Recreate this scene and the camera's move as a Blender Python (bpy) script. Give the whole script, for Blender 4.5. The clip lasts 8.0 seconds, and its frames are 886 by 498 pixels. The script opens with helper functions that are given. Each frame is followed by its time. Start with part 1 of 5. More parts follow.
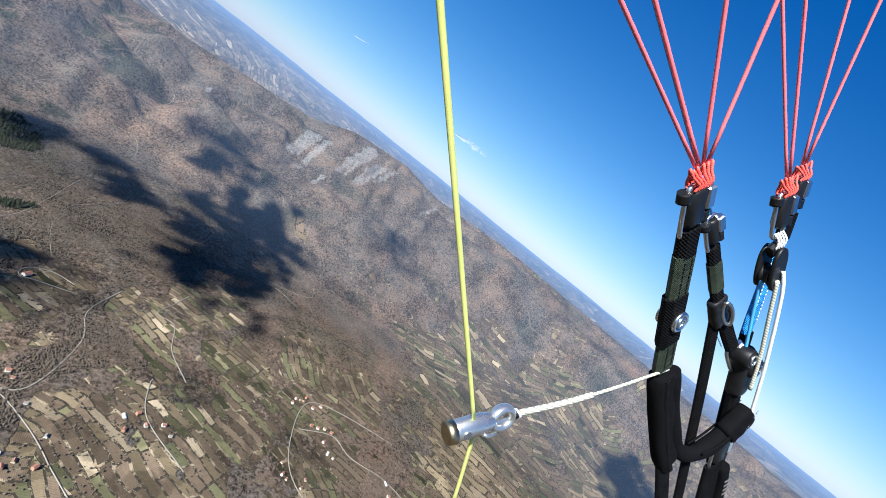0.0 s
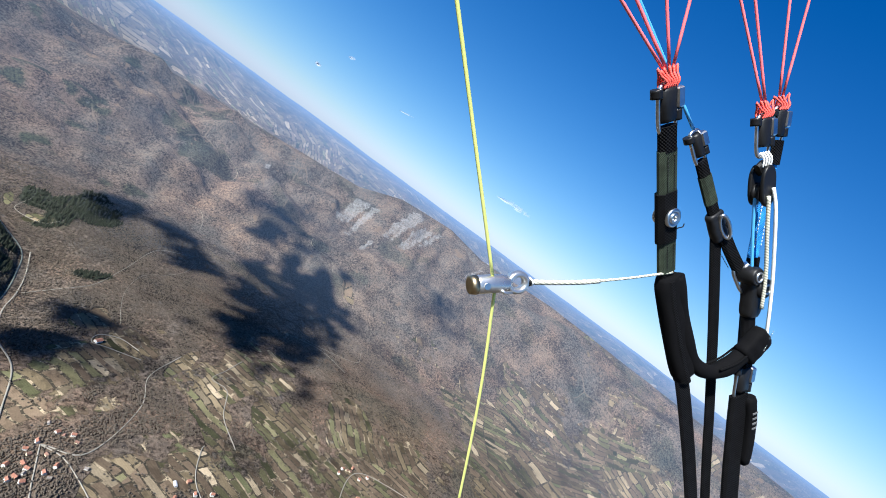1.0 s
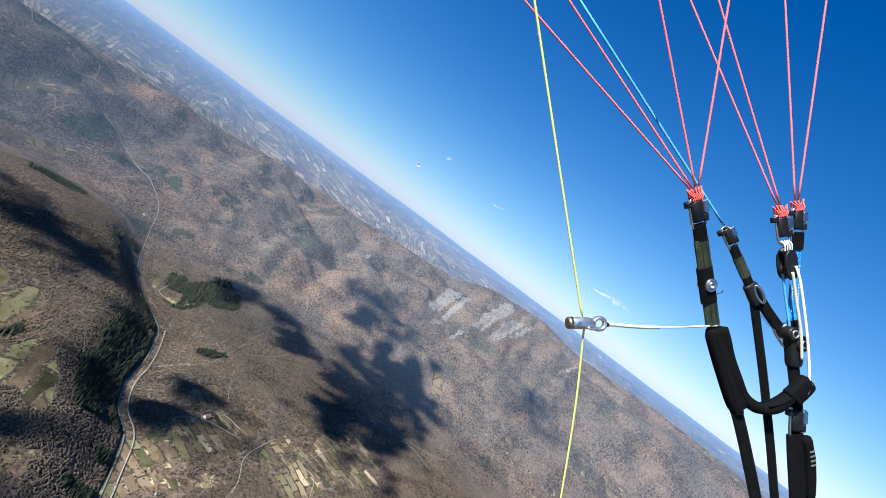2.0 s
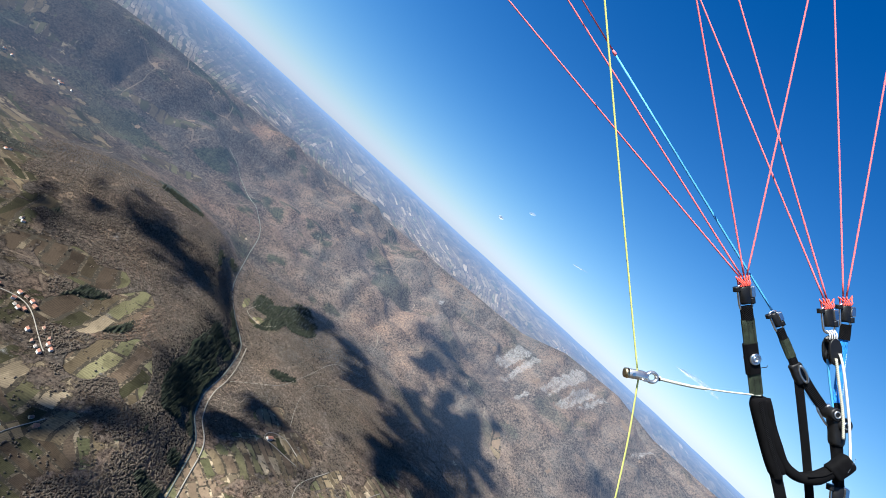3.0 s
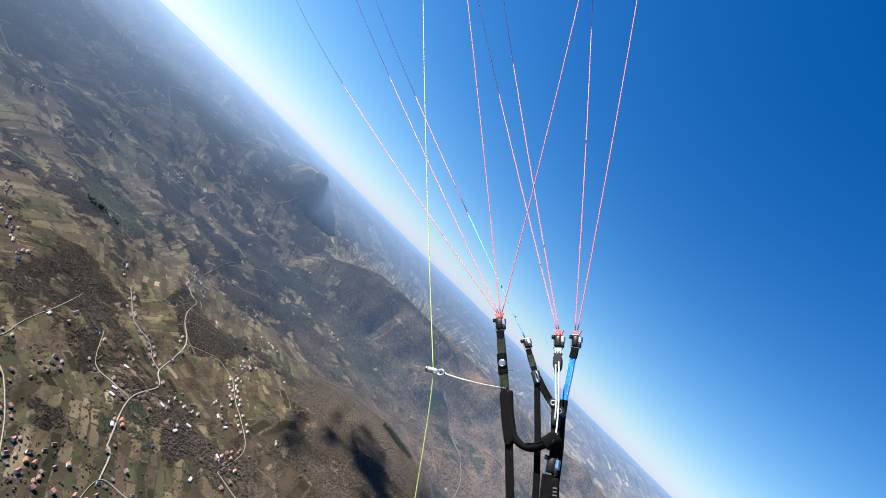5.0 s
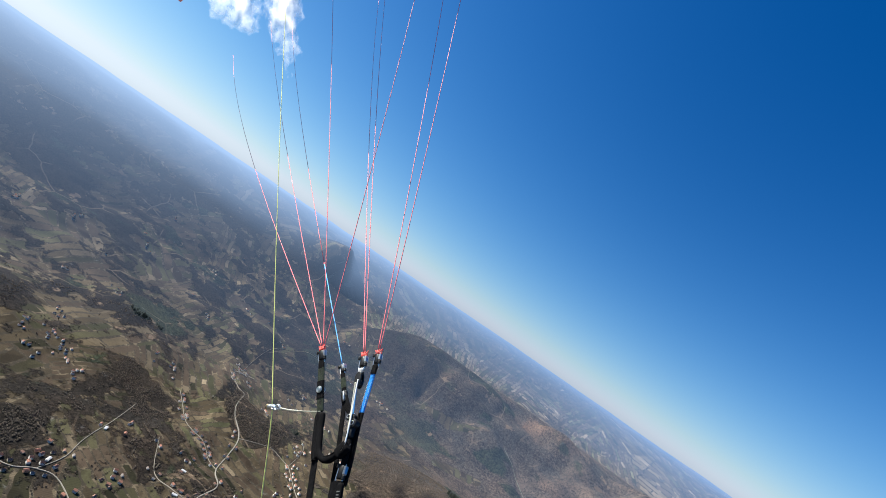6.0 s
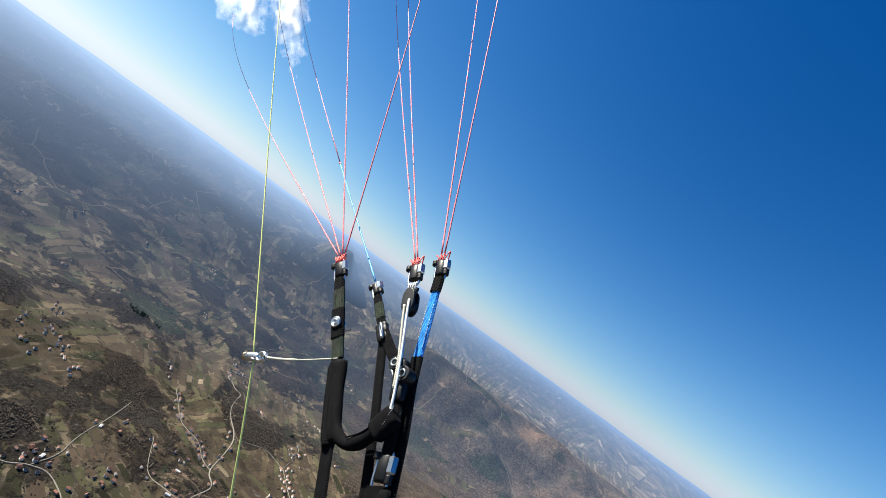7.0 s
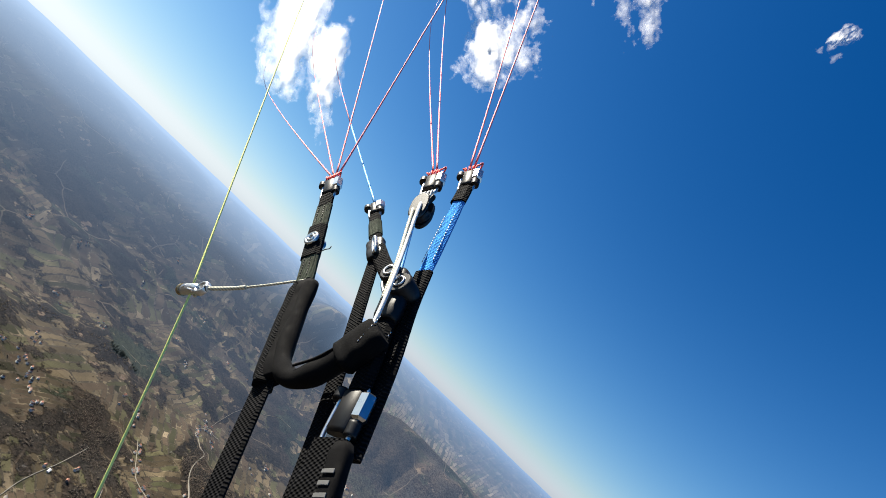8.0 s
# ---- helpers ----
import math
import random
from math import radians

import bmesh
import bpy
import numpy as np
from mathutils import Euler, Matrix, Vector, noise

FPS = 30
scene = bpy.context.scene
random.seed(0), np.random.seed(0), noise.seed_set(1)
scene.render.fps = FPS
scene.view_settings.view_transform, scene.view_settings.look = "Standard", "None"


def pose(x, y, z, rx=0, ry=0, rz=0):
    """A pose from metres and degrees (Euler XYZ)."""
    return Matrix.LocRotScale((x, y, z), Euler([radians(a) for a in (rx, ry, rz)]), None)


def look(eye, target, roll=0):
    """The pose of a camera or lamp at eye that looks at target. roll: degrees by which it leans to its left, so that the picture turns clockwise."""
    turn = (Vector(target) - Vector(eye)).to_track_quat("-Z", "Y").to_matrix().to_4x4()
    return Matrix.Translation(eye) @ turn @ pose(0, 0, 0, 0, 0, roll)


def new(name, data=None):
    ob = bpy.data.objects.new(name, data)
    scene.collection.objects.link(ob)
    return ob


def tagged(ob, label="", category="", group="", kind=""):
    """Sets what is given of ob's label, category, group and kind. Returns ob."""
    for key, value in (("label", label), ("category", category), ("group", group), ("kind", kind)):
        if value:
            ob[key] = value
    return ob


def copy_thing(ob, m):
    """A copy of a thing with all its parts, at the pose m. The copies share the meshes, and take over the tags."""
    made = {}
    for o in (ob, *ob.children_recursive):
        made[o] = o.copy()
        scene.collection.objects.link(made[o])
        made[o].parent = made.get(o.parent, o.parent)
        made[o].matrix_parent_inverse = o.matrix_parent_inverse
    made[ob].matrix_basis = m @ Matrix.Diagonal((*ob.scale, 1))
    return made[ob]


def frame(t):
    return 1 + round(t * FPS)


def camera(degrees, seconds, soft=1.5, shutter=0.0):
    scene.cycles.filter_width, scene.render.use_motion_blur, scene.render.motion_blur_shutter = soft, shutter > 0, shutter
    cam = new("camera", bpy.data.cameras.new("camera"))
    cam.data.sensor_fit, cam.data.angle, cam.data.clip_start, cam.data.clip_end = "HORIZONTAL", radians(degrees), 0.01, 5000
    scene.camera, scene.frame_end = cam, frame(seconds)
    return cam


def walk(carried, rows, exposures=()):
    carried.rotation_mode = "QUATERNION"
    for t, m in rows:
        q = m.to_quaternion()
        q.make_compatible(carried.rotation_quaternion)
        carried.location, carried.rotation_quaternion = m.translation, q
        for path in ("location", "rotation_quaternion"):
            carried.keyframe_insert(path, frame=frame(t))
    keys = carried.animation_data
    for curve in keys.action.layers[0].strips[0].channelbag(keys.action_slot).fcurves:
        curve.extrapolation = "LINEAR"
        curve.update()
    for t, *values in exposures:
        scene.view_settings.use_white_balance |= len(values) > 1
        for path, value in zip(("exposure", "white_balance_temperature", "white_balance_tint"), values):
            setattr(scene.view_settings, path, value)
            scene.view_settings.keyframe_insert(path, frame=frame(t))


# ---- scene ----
cam = camera(88.14, 8.0, soft=0.9)
EYE = 0.0
walk(cam, [
    (0.0, pose(-0.493, -0.018, 0.022, 80.70, -38.22, -50.56)),
    (0.5, pose(-0.395, -0.082, 0.003, 77.77, -31.73, -47.17)),
    (1.0, pose(-0.506, -0.154, -0.072, 84.34, -36.20, -43.71)),
    (1.5, pose(-0.741, -0.251, -0.133, 90.12, -41.42, -36.20)),
    (1.7, pose(-0.681, -0.299, -0.106, 87.87, -38.56, -32.77)),
    (2.8, pose(-0.772, -0.454, -0.122, 86.79, -40.15, -21.08)),
    (3.0, pose(-0.801, -0.514, -0.120, 85.36, -42.30, -16.79)),
    (3.5, pose(-0.702, -0.615, -0.021, 80.38, -41.96, -6.54)),
    (4.0, pose(-0.667, -0.771, -0.037, 79.36, -42.28, 1.34)),
    (4.5, pose(-0.399, -0.977, 0.078, 82.56, -42.17, 7.47)),
    (5.0, pose(0.022, -1.178, 0.121, 92.13, -44.12, 17.43)),
    (5.2, pose(0.234, -1.239, 0.197, 96.62, -44.09, 20.19)),
    (6.3, pose(0.598, -1.031, 0.515, 92.52, -30.73, 24.06)),
    (6.5, pose(0.521, -0.808, 0.422, 88.28, -28.63, 26.38)),
    (6.8, pose(0.397, -0.578, 0.265, 87.51, -26.44, 26.31)),
    (7.0, pose(0.338, -0.614, 0.183, 95.96, -35.50, 22.72)),
    (7.2, pose(0.260, -0.658, 0.048, 106.95, -43.51, 15.53)),
    (7.5, pose(0.283, -0.636, -0.038, 119.55, -49.85, 6.45)),
    (8.0, pose(0.325, -0.356, 0.030, 106.63, -42.44, 20.87)),
], [(0.0, 1.28, 5980, 7.5), (1.7, 1.32, 6050, 7.5), (4.0, 1.46, 6360, 7.5), (5.0, 1.50, 6470, 7.5), (6.3, 1.17, 6450, 7.5), (7.0, 1.28, 6700, 7.2), (8.0, 1.29, 7000, 7.2)])

# ---- light: a low spring sun in a clear sky ----
SUN_AZ, SUN_EL = 190.0, 35.0
SUN = Vector((math.cos(radians(SUN_EL)) * math.cos(radians(SUN_AZ)), math.cos(radians(SUN_EL)) * math.sin(radians(SUN_AZ)), math.sin(radians(SUN_EL))))
world = bpy.data.worlds.new("world")
scene.world = world
world.use_nodes = True
sky = world.node_tree.nodes.new("ShaderNodeTexSky")
sky.sky_type, sky.sun_disc = "NISHITA", False
sky.sun_elevation, sky.sun_rotation = radians(SUN_EL), radians(90 - SUN_AZ)
sky.altitude, sky.air_density, sky.dust_density, sky.ozone_density = 900, 0.9, 0.30, 3.0
def clear_sky(tree):
    """The sky with the blue of clear spring air: no yellow over the horizon, deep overhead."""
    def node(kind, **values):
        made = tree.nodes.new("ShaderNode" + kind)
        for key, value in values.items():
            if hasattr(value, "is_output"):
                tree.links.new(value, made.inputs[int(key[1:])])
            else:
                made.inputs[int(key[1:])].default_value = value
        return made

    def calc(op, a, b):
        made = node("Math", i0=a, i1=b)
        made.operation = op
        return made.outputs[0]

    bands = node("SeparateColor", i0=sky.outputs[0]).outputs
    red, green, blue = (calc("MULTIPLY", band, 0.1) for band in bands)
    blue = calc("MAXIMUM", calc("MULTIPLY", blue, 1.16), calc("MULTIPLY", green, 1.12))
    red = calc("MINIMUM", calc("MULTIPLY", calc("POWER", red, 1.14), 0.90), calc("MULTIPLY", green, 0.90))
    green = calc("POWER", green, 1.10)
    # thin bright air low down, no blown-out band
    red, green, blue = (calc("DIVIDE", band, calc("ADD", calc("MULTIPLY", band, knee), 1.0)) for band, knee in ((red, 0.9), (green, 0.9), (blue, 0.85)))
    blue, red = calc("MAXIMUM", blue, calc("MULTIPLY", green, 1.10)), calc("MINIMUM", red, calc("MULTIPLY", green, 0.91))
    joined = node("CombineColor", i0=red, i1=green, i2=blue)
    deep = node("Gamma", i0=joined.outputs[0], i1=1.08)
    rich = node("HueSaturation", i0=0.5, i1=1.16, i2=1.0, i3=1.0, i4=deep.outputs[0])
    tree.links.new(rich.outputs[0], tree.nodes["Background"].inputs[0])
    tree.nodes["Background"].inputs["Strength"].default_value = 0.80


clear_sky(world.node_tree)
sun = new("sun", bpy.data.lights.new("sun", "SUN"))
sun.data.energy, sun.data.angle, sun.data.color = 5.0, radians(0.35), (1.0, 0.95, 0.87)
sun.matrix_world = look(SUN * 100, (0, 0, 0))


# ---- materials ----
class Nodes:
    """A small builder of node materials."""

    def __init__(self, name):
        self.mat = bpy.data.materials.new(name)
        self.mat.use_nodes = True
        self.tree = self.mat.node_tree
        self.shader = self.tree.nodes["Principled BSDF"]

    def add(self, kind, **inputs):
        node = self.tree.nodes.new("ShaderNode" + kind)
        for key, value in inputs.items():
            self.put(node.inputs[key.replace("_", " ")], value)
        return node

    def put(self, socket, value):
        if hasattr(value, "is_output"):
            self.tree.links.new(value, socket)
        else:
            socket.default_value = value

    def noise(self, scale, detail=4, rough=0.55, where=None, kind="Fac"):
        node = self.add("TexNoise", Scale=scale, Detail=detail, Roughness=rough)
        self.put(node.inputs["Vector"], where or self.coords())
        return node.outputs[kind]

    def coords(self, space="Object"):
        if space == "World":
            return self.add("NewGeometry").outputs["Position"]
        return self.add("TexCoord").outputs[space]

    def math(self, op, a, b=0.0, clamp=False):
        node = self.add("Math")
        node.operation, node.use_clamp = op, clamp
        self.put(node.inputs[0], a), self.put(node.inputs[1], b)
        return node.outputs[0]

    def fit(self, value, a, b, c=0.0, d=1.0):
        node = self.add("MapRange")
        for i, v in enumerate((value, a, b, c, d)):
            self.put(node.inputs[i], v)
        return node.outputs[0]

    def mix(self, fac, a, b, blend="MIX"):
        node = self.add("Mix")
        node.data_type, node.blend_type = "RGBA", blend
        self.put(node.inputs[0], fac), self.put(node.inputs[6], a), self.put(node.inputs[7], b)
        return node.outputs[2]

    def bump(self, height, strength=0.3, distance=0.01):
        node = self.add("Bump", Strength=strength, Distance=distance)
        self.put(node.inputs["Height"], height)
        self.put(self.shader.inputs["Normal"], node.outputs[0])

    def done(self, colour, rough=0.7, metal=0.0, **more):
        self.put(self.shader.inputs["Base Color"], colour)
        self.put(self.shader.inputs["Roughness"], rough)
        self.put(self.shader.inputs["Metallic"], metal)
        for key, value in more.items():
            self.put(self.shader.inputs[key.replace("_", " ")], value)
        return self.mat


def rgb(r, g, b):
    return (r, g, b, 1.0)


def plain(name, colour, rough=0.6, metal=0.0, vary=0.25, scale=60.0, depth=0.0, **more):
    """A surface of one colour with fine and coarse variation."""
    n = Nodes(name)
    fine, coarse = n.noise(scale, 5, 0.6), n.noise(scale * 0.13, 3)
    mixed = n.fit(n.math("ADD", fine, coarse), 0.6, 1.4, 1 - vary, 1 + vary)
    dark = n.mix(1.0, colour, n.add("CombineColor", Red=mixed, Green=mixed, Blue=mixed).outputs[0], "MULTIPLY")
    if depth:
        n.bump(fine, 0.5, depth)
    return n.done(dark, n.fit(coarse, 0.3, 0.7, rough * 0.85, min(1, rough * 1.15)), metal, **more)


def woven(name, colour, pitch, rough=0.8, depth=0.0006, edge=0.5):
    """Webbing: a weave of small ribs, with dust and wear."""
    n = Nodes(name)
    where = n.coords("Object")
    parts = n.add("SeparateXYZ", Vector=where).outputs
    a = n.math("SINE", n.math("MULTIPLY", n.math("ADD", parts[0], parts[2]), 6.283 / pitch))
    b = n.math("SINE", n.math("MULTIPLY", parts[1], 6.283 / (pitch * 0.7)))
    weave = n.math("MULTIPLY", a, b)
    dust = n.noise(90, 5, 0.6)
    shade = n.fit(n.math("ADD", n.math("MULTIPLY", weave, 0.4), dust), 0.25, 1.0, edge, 2.6)
    n.bump(n.math("ADD", weave, n.math("MULTIPLY", dust, 0.4)), 0.7, depth)
    grey = n.add("CombineColor", Red=shade, Green=shade, Blue=shade).outputs[0]
    return n.done(n.mix(1.0, colour, grey, "MULTIPLY"), rough, Specular_IOR_Level=0.07)


def cord(name, colour, pitch=0.0014, rough=0.6, fleck=None, glow=0.0):
    """Braided cord: slanting strands, with flecks of a second yarn."""
    n = Nodes(name)
    where = n.coords("Object")
    parts = n.add("SeparateXYZ", Vector=where).outputs
    along = n.math("ADD", n.math("MULTIPLY", parts[1], 1.0), n.math("MULTIPLY", parts[0], 0.7))
    strand = n.math("SINE", n.math("MULTIPLY", along, 6.283 / pitch))
    tone = n.fit(n.math("ADD", n.math("MULTIPLY", strand, 0.3), n.noise(150, 3)), 0.1, 1.0, 0.88, 1.1)
    grey = n.add("CombineColor", Red=tone, Green=tone, Blue=tone).outputs[0]
    base = n.mix(1.0, colour, grey, "MULTIPLY")
    if fleck:
        base = n.mix(n.fit(n.math("SINE", n.math("MULTIPLY", along, 6.283 / (pitch * 2.2))), -0.4, 1.6), base, fleck)
    n.bump(strand, 0.25, 0.0002)
    return n.done(base, rough)


def land(name, haze):
    """Ground cover from the land-use map: strip fields with hedges, woods with crowns, bare rock; far land has haze
    painted on, a blue glow that grows with distance.
    """
    n = Nodes(name)
    where = n.coords("World")

    def read(key, out):
        node = n.add("Attribute")
        node.attribute_name = key
        return node.outputs[out]

    def voronoi(feature, vector, out, scale=1.0, loose=0.65):
        node = n.add("TexVoronoi", Scale=scale, Randomness=loose, Vector=vector)
        node.voronoi_dimensions, node.feature = "2D", feature
        return node.outputs[out]

    def vector(op, a, b):
        node = n.add("VectorMath")
        node.operation = op
        n.put(node.inputs[0], a), n.put(node.inputs[1], b)
        return node.outputs[0]

    def grey(v):
        return n.add("CombineColor", Red=v, Green=v, Blue=v).outputs[0]

    tufts, crowns = n.noise(0.22, 5, 0.7, where), n.noise(0.06, 7, 0.78, where)
    stain, edges = n.noise(0.006, 6, 0.6, where), n.noise(0.016, 7, 0.68, where)
    # strip fields, turned from block to block
    bent = vector("ADD", where, vector("MULTIPLY", n.noise(0.0045, 3, 0.5, where, "Color"), (70, 70, 0)))
    block = n.add("SeparateColor", Color=voronoi("F1", bent, "Color", 0.0019, 1.0)).outputs
    spin = n.add("VectorRotate", Vector=bent, Angle=n.math("MULTIPLY", block[0], 1.9))
    spin.rotation_type = "Z_AXIS"
    fine = n.fit(n.math("GREATER_THAN", block[2], 0.45), 0.0, 1.0, 0.021, 0.038)
    laid = vector("MULTIPLY", spin.outputs[0], n.add("CombineXYZ", X=fine, Y=fine, Z=0.0).outputs[0])
    laid = vector("ADD", laid, vector("MULTIPLY", n.noise(0.011, 2, 0.5, where, "Color"), (0, 0.8, 0)))
    strips = n.add("TexBrick", Vector=laid, Color1=rgb(0, 0, 0), Color2=rgb(1, 1, 1), Mortar=rgb(0.5, 0.5, 0.5), Scale=1.0, Mortar_Size=0.12, Brick_Width=5.6, Row_Height=1.0)
    strips.offset, strips.squash, strips.squash_frequency = 0.43, 0.45, 2
    draw = n.add("SeparateColor", Color=strips.outputs["Color"]).outputs[0]
    second, third = n.math("FRACT", n.math("MULTIPLY", draw, 17.3)), n.math("FRACT", n.math("MULTIPLY", draw, 53.9))
    crop = n.mix(n.fit(n.math("SUBTRACT", second, n.fit(block[1], 0.0, 1.0, 0.15, 0.8)), 0.0, 0.01), rgb(0.225, 0.172, 0.103), rgb(0.098, 0.071, 0.047))
    crop = n.mix(n.fit(third, 0.88, 0.89), crop, rgb(0.245, 0.193, 0.125))
    furrows = n.add("TexWave", Vector=laid, Scale=2.6, Distortion=0.6, Detail=2.0).outputs["Fac"]
    crop = n.mix(n.math("LESS_THAN", draw, read("green", "Fac")), crop, n.mix(third, rgb(0.066, 0.066, 0.033), rgb(0.145, 0.130, 0.068)))
    tone = n.math("MULTIPLY", n.math("MULTIPLY", n.fit(second, 0, 1, 0.42, 1.70), n.fit(furrows, 0, 1, 0.86, 1.12)), n.fit(n.math("ADD", n.math("MULTIPLY", tufts, 0.6), stain), 0.5, 1.1, 0.50, 1.50))
    field = n.mix(1.0, n.mix(1.0, crop, read("field", "Color"), "MULTIPLY"), grey(tone), "MULTIPLY")
    hedge = n.math("MULTIPLY", strips.outputs["Fac"], n.fit(edges, 0.40, 0.45), True)
    wooded = n.fit(n.math("ADD", read("wood", "Fac"), n.fit(edges, 0, 1, -0.62, 0.62)), -0.035, 0.035)
    twigs = n.noise(0.11, 4, 0.72, where)
    wood_tone = n.fit(n.math("ADD", n.math("ADD", n.math("MULTIPLY", crowns, 0.7), n.math("MULTIPLY", twigs, 1.0)), n.math("MULTIPLY", stain, 0.5)), 0.94, 1.26, 0.24, 1.86)
    forest = n.mix(1.0, read("forest", "Color"), grey(wood_tone), "MULTIPLY")
    patches = n.noise(0.0045, 7, 0.66, where)
    hue = n.mix(n.fit(patches, 0.36, 0.64), rgb(0.70, 0.80, 0.88), rgb(1.13, 1.06, 1.0))
    forest = n.mix(1.0, forest, hue, "MULTIPLY")
    felled = n.math("MULTIPLY", n.fit(n.noise(0.0105, 5, 0.62, where), 0.615, 0.64), n.fit(n.noise(0.002, 2, 0.5, where), 0.45, 0.55))
    forest = n.mix(felled, forest, n.mix(1.0, rgb(0.150, 0.108, 0.074), grey(n.fit(tufts, 0.3, 0.7, 0.75, 1.25)), "MULTIPLY"))
    rides = n.math("MULTIPLY", n.fit(voronoi("DISTANCE_TO_EDGE", bent, "Distance", 0.0042, 1.0), 0.010, 0.018, 1.0, 0.0), n.fit(n.noise(0.003, 2, 0.5, where), 0.5, 0.56))
    forest = n.mix(n.math("MULTIPLY", rides, 0.55), forest, rgb(0.165, 0.128, 0.092))
    base = n.mix(wooded, field, forest)
    # single bushes in the open
    bush = n.math("MULTIPLY", n.fit(voronoi("F1", where, "Distance", 0.055, 1.0), 0.10, 0.17, 1.0, 0.0), n.fit(n.noise(0.012, 3, 0.6, where), 0.57, 0.63))
    hedge = n.math("MAXIMUM", hedge, bush)
    thorn = n.mix(twigs, rgb(0.013, 0.012, 0.009), rgb(0.045, 0.038, 0.028))
    base = n.mix(n.math("MULTIPLY", n.math("MULTIPLY", hedge, n.math("SUBTRACT", 1.0, wooded, True)), n.fit(twigs, 0.38, 0.48, 0.3, 0.97)), base, thorn)
    streaks = n.noise(0.016, 8, 0.75, vector("MULTIPLY", where, (1.0, 1.0, 0.25)))
    crag = n.fit(n.math("ADD", read("rock", "Fac"), n.fit(streaks, 0, 1, -1.3, 1.3)), 0.30, 0.72)
    base = n.mix(n.math("MULTIPLY", crag, n.fit(n.noise(0.07, 6, 0.8, where), 0.41, 0.60, 0.12, 0.92)), base, n.mix(tufts, rgb(0.14, 0.135, 0.13), rgb(0.37, 0.36, 0.345)))
    n.bump(n.math("MULTIPLY", crowns, wooded), 0.9, 10.0)
    mat = n.done(base, 0.95, Specular_IOR_Level=0.1)
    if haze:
        # painted haze: emission over the land, stronger with distance and toward the sun
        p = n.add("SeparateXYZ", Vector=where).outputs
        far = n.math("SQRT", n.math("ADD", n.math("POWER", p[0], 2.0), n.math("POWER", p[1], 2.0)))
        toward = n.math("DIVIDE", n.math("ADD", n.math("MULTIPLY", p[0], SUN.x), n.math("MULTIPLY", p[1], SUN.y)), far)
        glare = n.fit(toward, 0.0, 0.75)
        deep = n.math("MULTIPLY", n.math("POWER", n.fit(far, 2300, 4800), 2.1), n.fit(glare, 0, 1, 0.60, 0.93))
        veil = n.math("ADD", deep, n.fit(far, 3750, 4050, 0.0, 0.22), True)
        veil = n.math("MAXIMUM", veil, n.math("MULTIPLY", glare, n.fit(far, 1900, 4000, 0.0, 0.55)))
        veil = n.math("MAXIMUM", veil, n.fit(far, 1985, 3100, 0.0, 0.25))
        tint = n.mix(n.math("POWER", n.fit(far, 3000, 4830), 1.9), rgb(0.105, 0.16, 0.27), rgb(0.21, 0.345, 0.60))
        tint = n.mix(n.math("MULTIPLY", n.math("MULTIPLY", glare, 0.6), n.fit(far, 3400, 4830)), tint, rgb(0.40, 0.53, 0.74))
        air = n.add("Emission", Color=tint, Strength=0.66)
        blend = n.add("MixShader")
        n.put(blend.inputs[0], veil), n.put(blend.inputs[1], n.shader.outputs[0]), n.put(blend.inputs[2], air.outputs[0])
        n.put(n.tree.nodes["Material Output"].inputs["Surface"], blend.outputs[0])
    return mat


M_LAND, M_FAR = land("land_cover", False), land("far_land_haze", True)
M_ROAD = plain("road_gravel", rgb(0.215, 0.195, 0.16), 0.95, vary=0.2, scale=0.6)
M_ASPHALT = plain("asphalt", rgb(0.12, 0.12, 0.117), 0.9, vary=0.2, scale=0.5)
M_WATER = plain("river_water", rgb(0.10, 0.115, 0.10), 0.4, vary=0.2, scale=0.2)
M_BARE = plain("bare_woods", rgb(0.175, 0.142, 0.110), 0.95, vary=0.4, scale=0.15)


def let_light_through(mat, share, colour):
    """Twigs let part of the light through."""
    tree = mat.node_tree
    thin, blend = tree.nodes.new("ShaderNodeBsdfTranslucent"), tree.nodes.new("ShaderNodeMixShader")
    thin.inputs["Color"].default_value, blend.inputs[0].default_value = colour, share
    tree.links.new(tree.nodes["Principled BSDF"].outputs[0], blend.inputs[1])
    tree.links.new(thin.outputs[0], blend.inputs[2])
    tree.links.new(blend.outputs[0], tree.nodes["Material Output"].inputs["Surface"])


let_light_through(M_BARE, 0.50, rgb(0.105, 0.085, 0.066))
M_FIR = plain("fir_green", rgb(0.018, 0.024, 0.013), 0.9, vary=0.4, scale=0.3)
M_STONE = plain("grave_stone", rgb(0.33, 0.33, 0.33), 0.5, vary=0.5, scale=0.4)
M_GLASS = plain("window_dark", rgb(0.03, 0.035, 0.045), 0.1, vary=0.2)
WALLS = [plain("plaster_white", rgb(0.58, 0.56, 0.51), 0.9, vary=0.15, scale=1.2), plain("plaster_cream", rgb(0.48, 0.41, 0.29), 0.9, vary=0.15, scale=1.2),
         plain("brick_unplastered", rgb(0.36, 0.20, 0.13), 0.95, vary=0.25, scale=2.0)]
ROOFS = [plain("roof_red_tile", rgb(0.27, 0.120, 0.078), 0.95, vary=0.3, scale=1.5), plain("roof_old_tile", rgb(0.19, 0.105, 0.076), 0.95, vary=0.35, scale=1.5),
         plain("roof_grey", rgb(0.20, 0.175, 0.155), 0.95, vary=0.3, scale=1.5), plain("roof_pale", rgb(0.5, 0.5, 0.5), 0.6, vary=0.2, scale=1.5)]
M_BLACK_WEB = woven("black_webbing", rgb(0.0040, 0.0040, 0.0046), 0.0044, 0.8, 0.0009, 0.35)
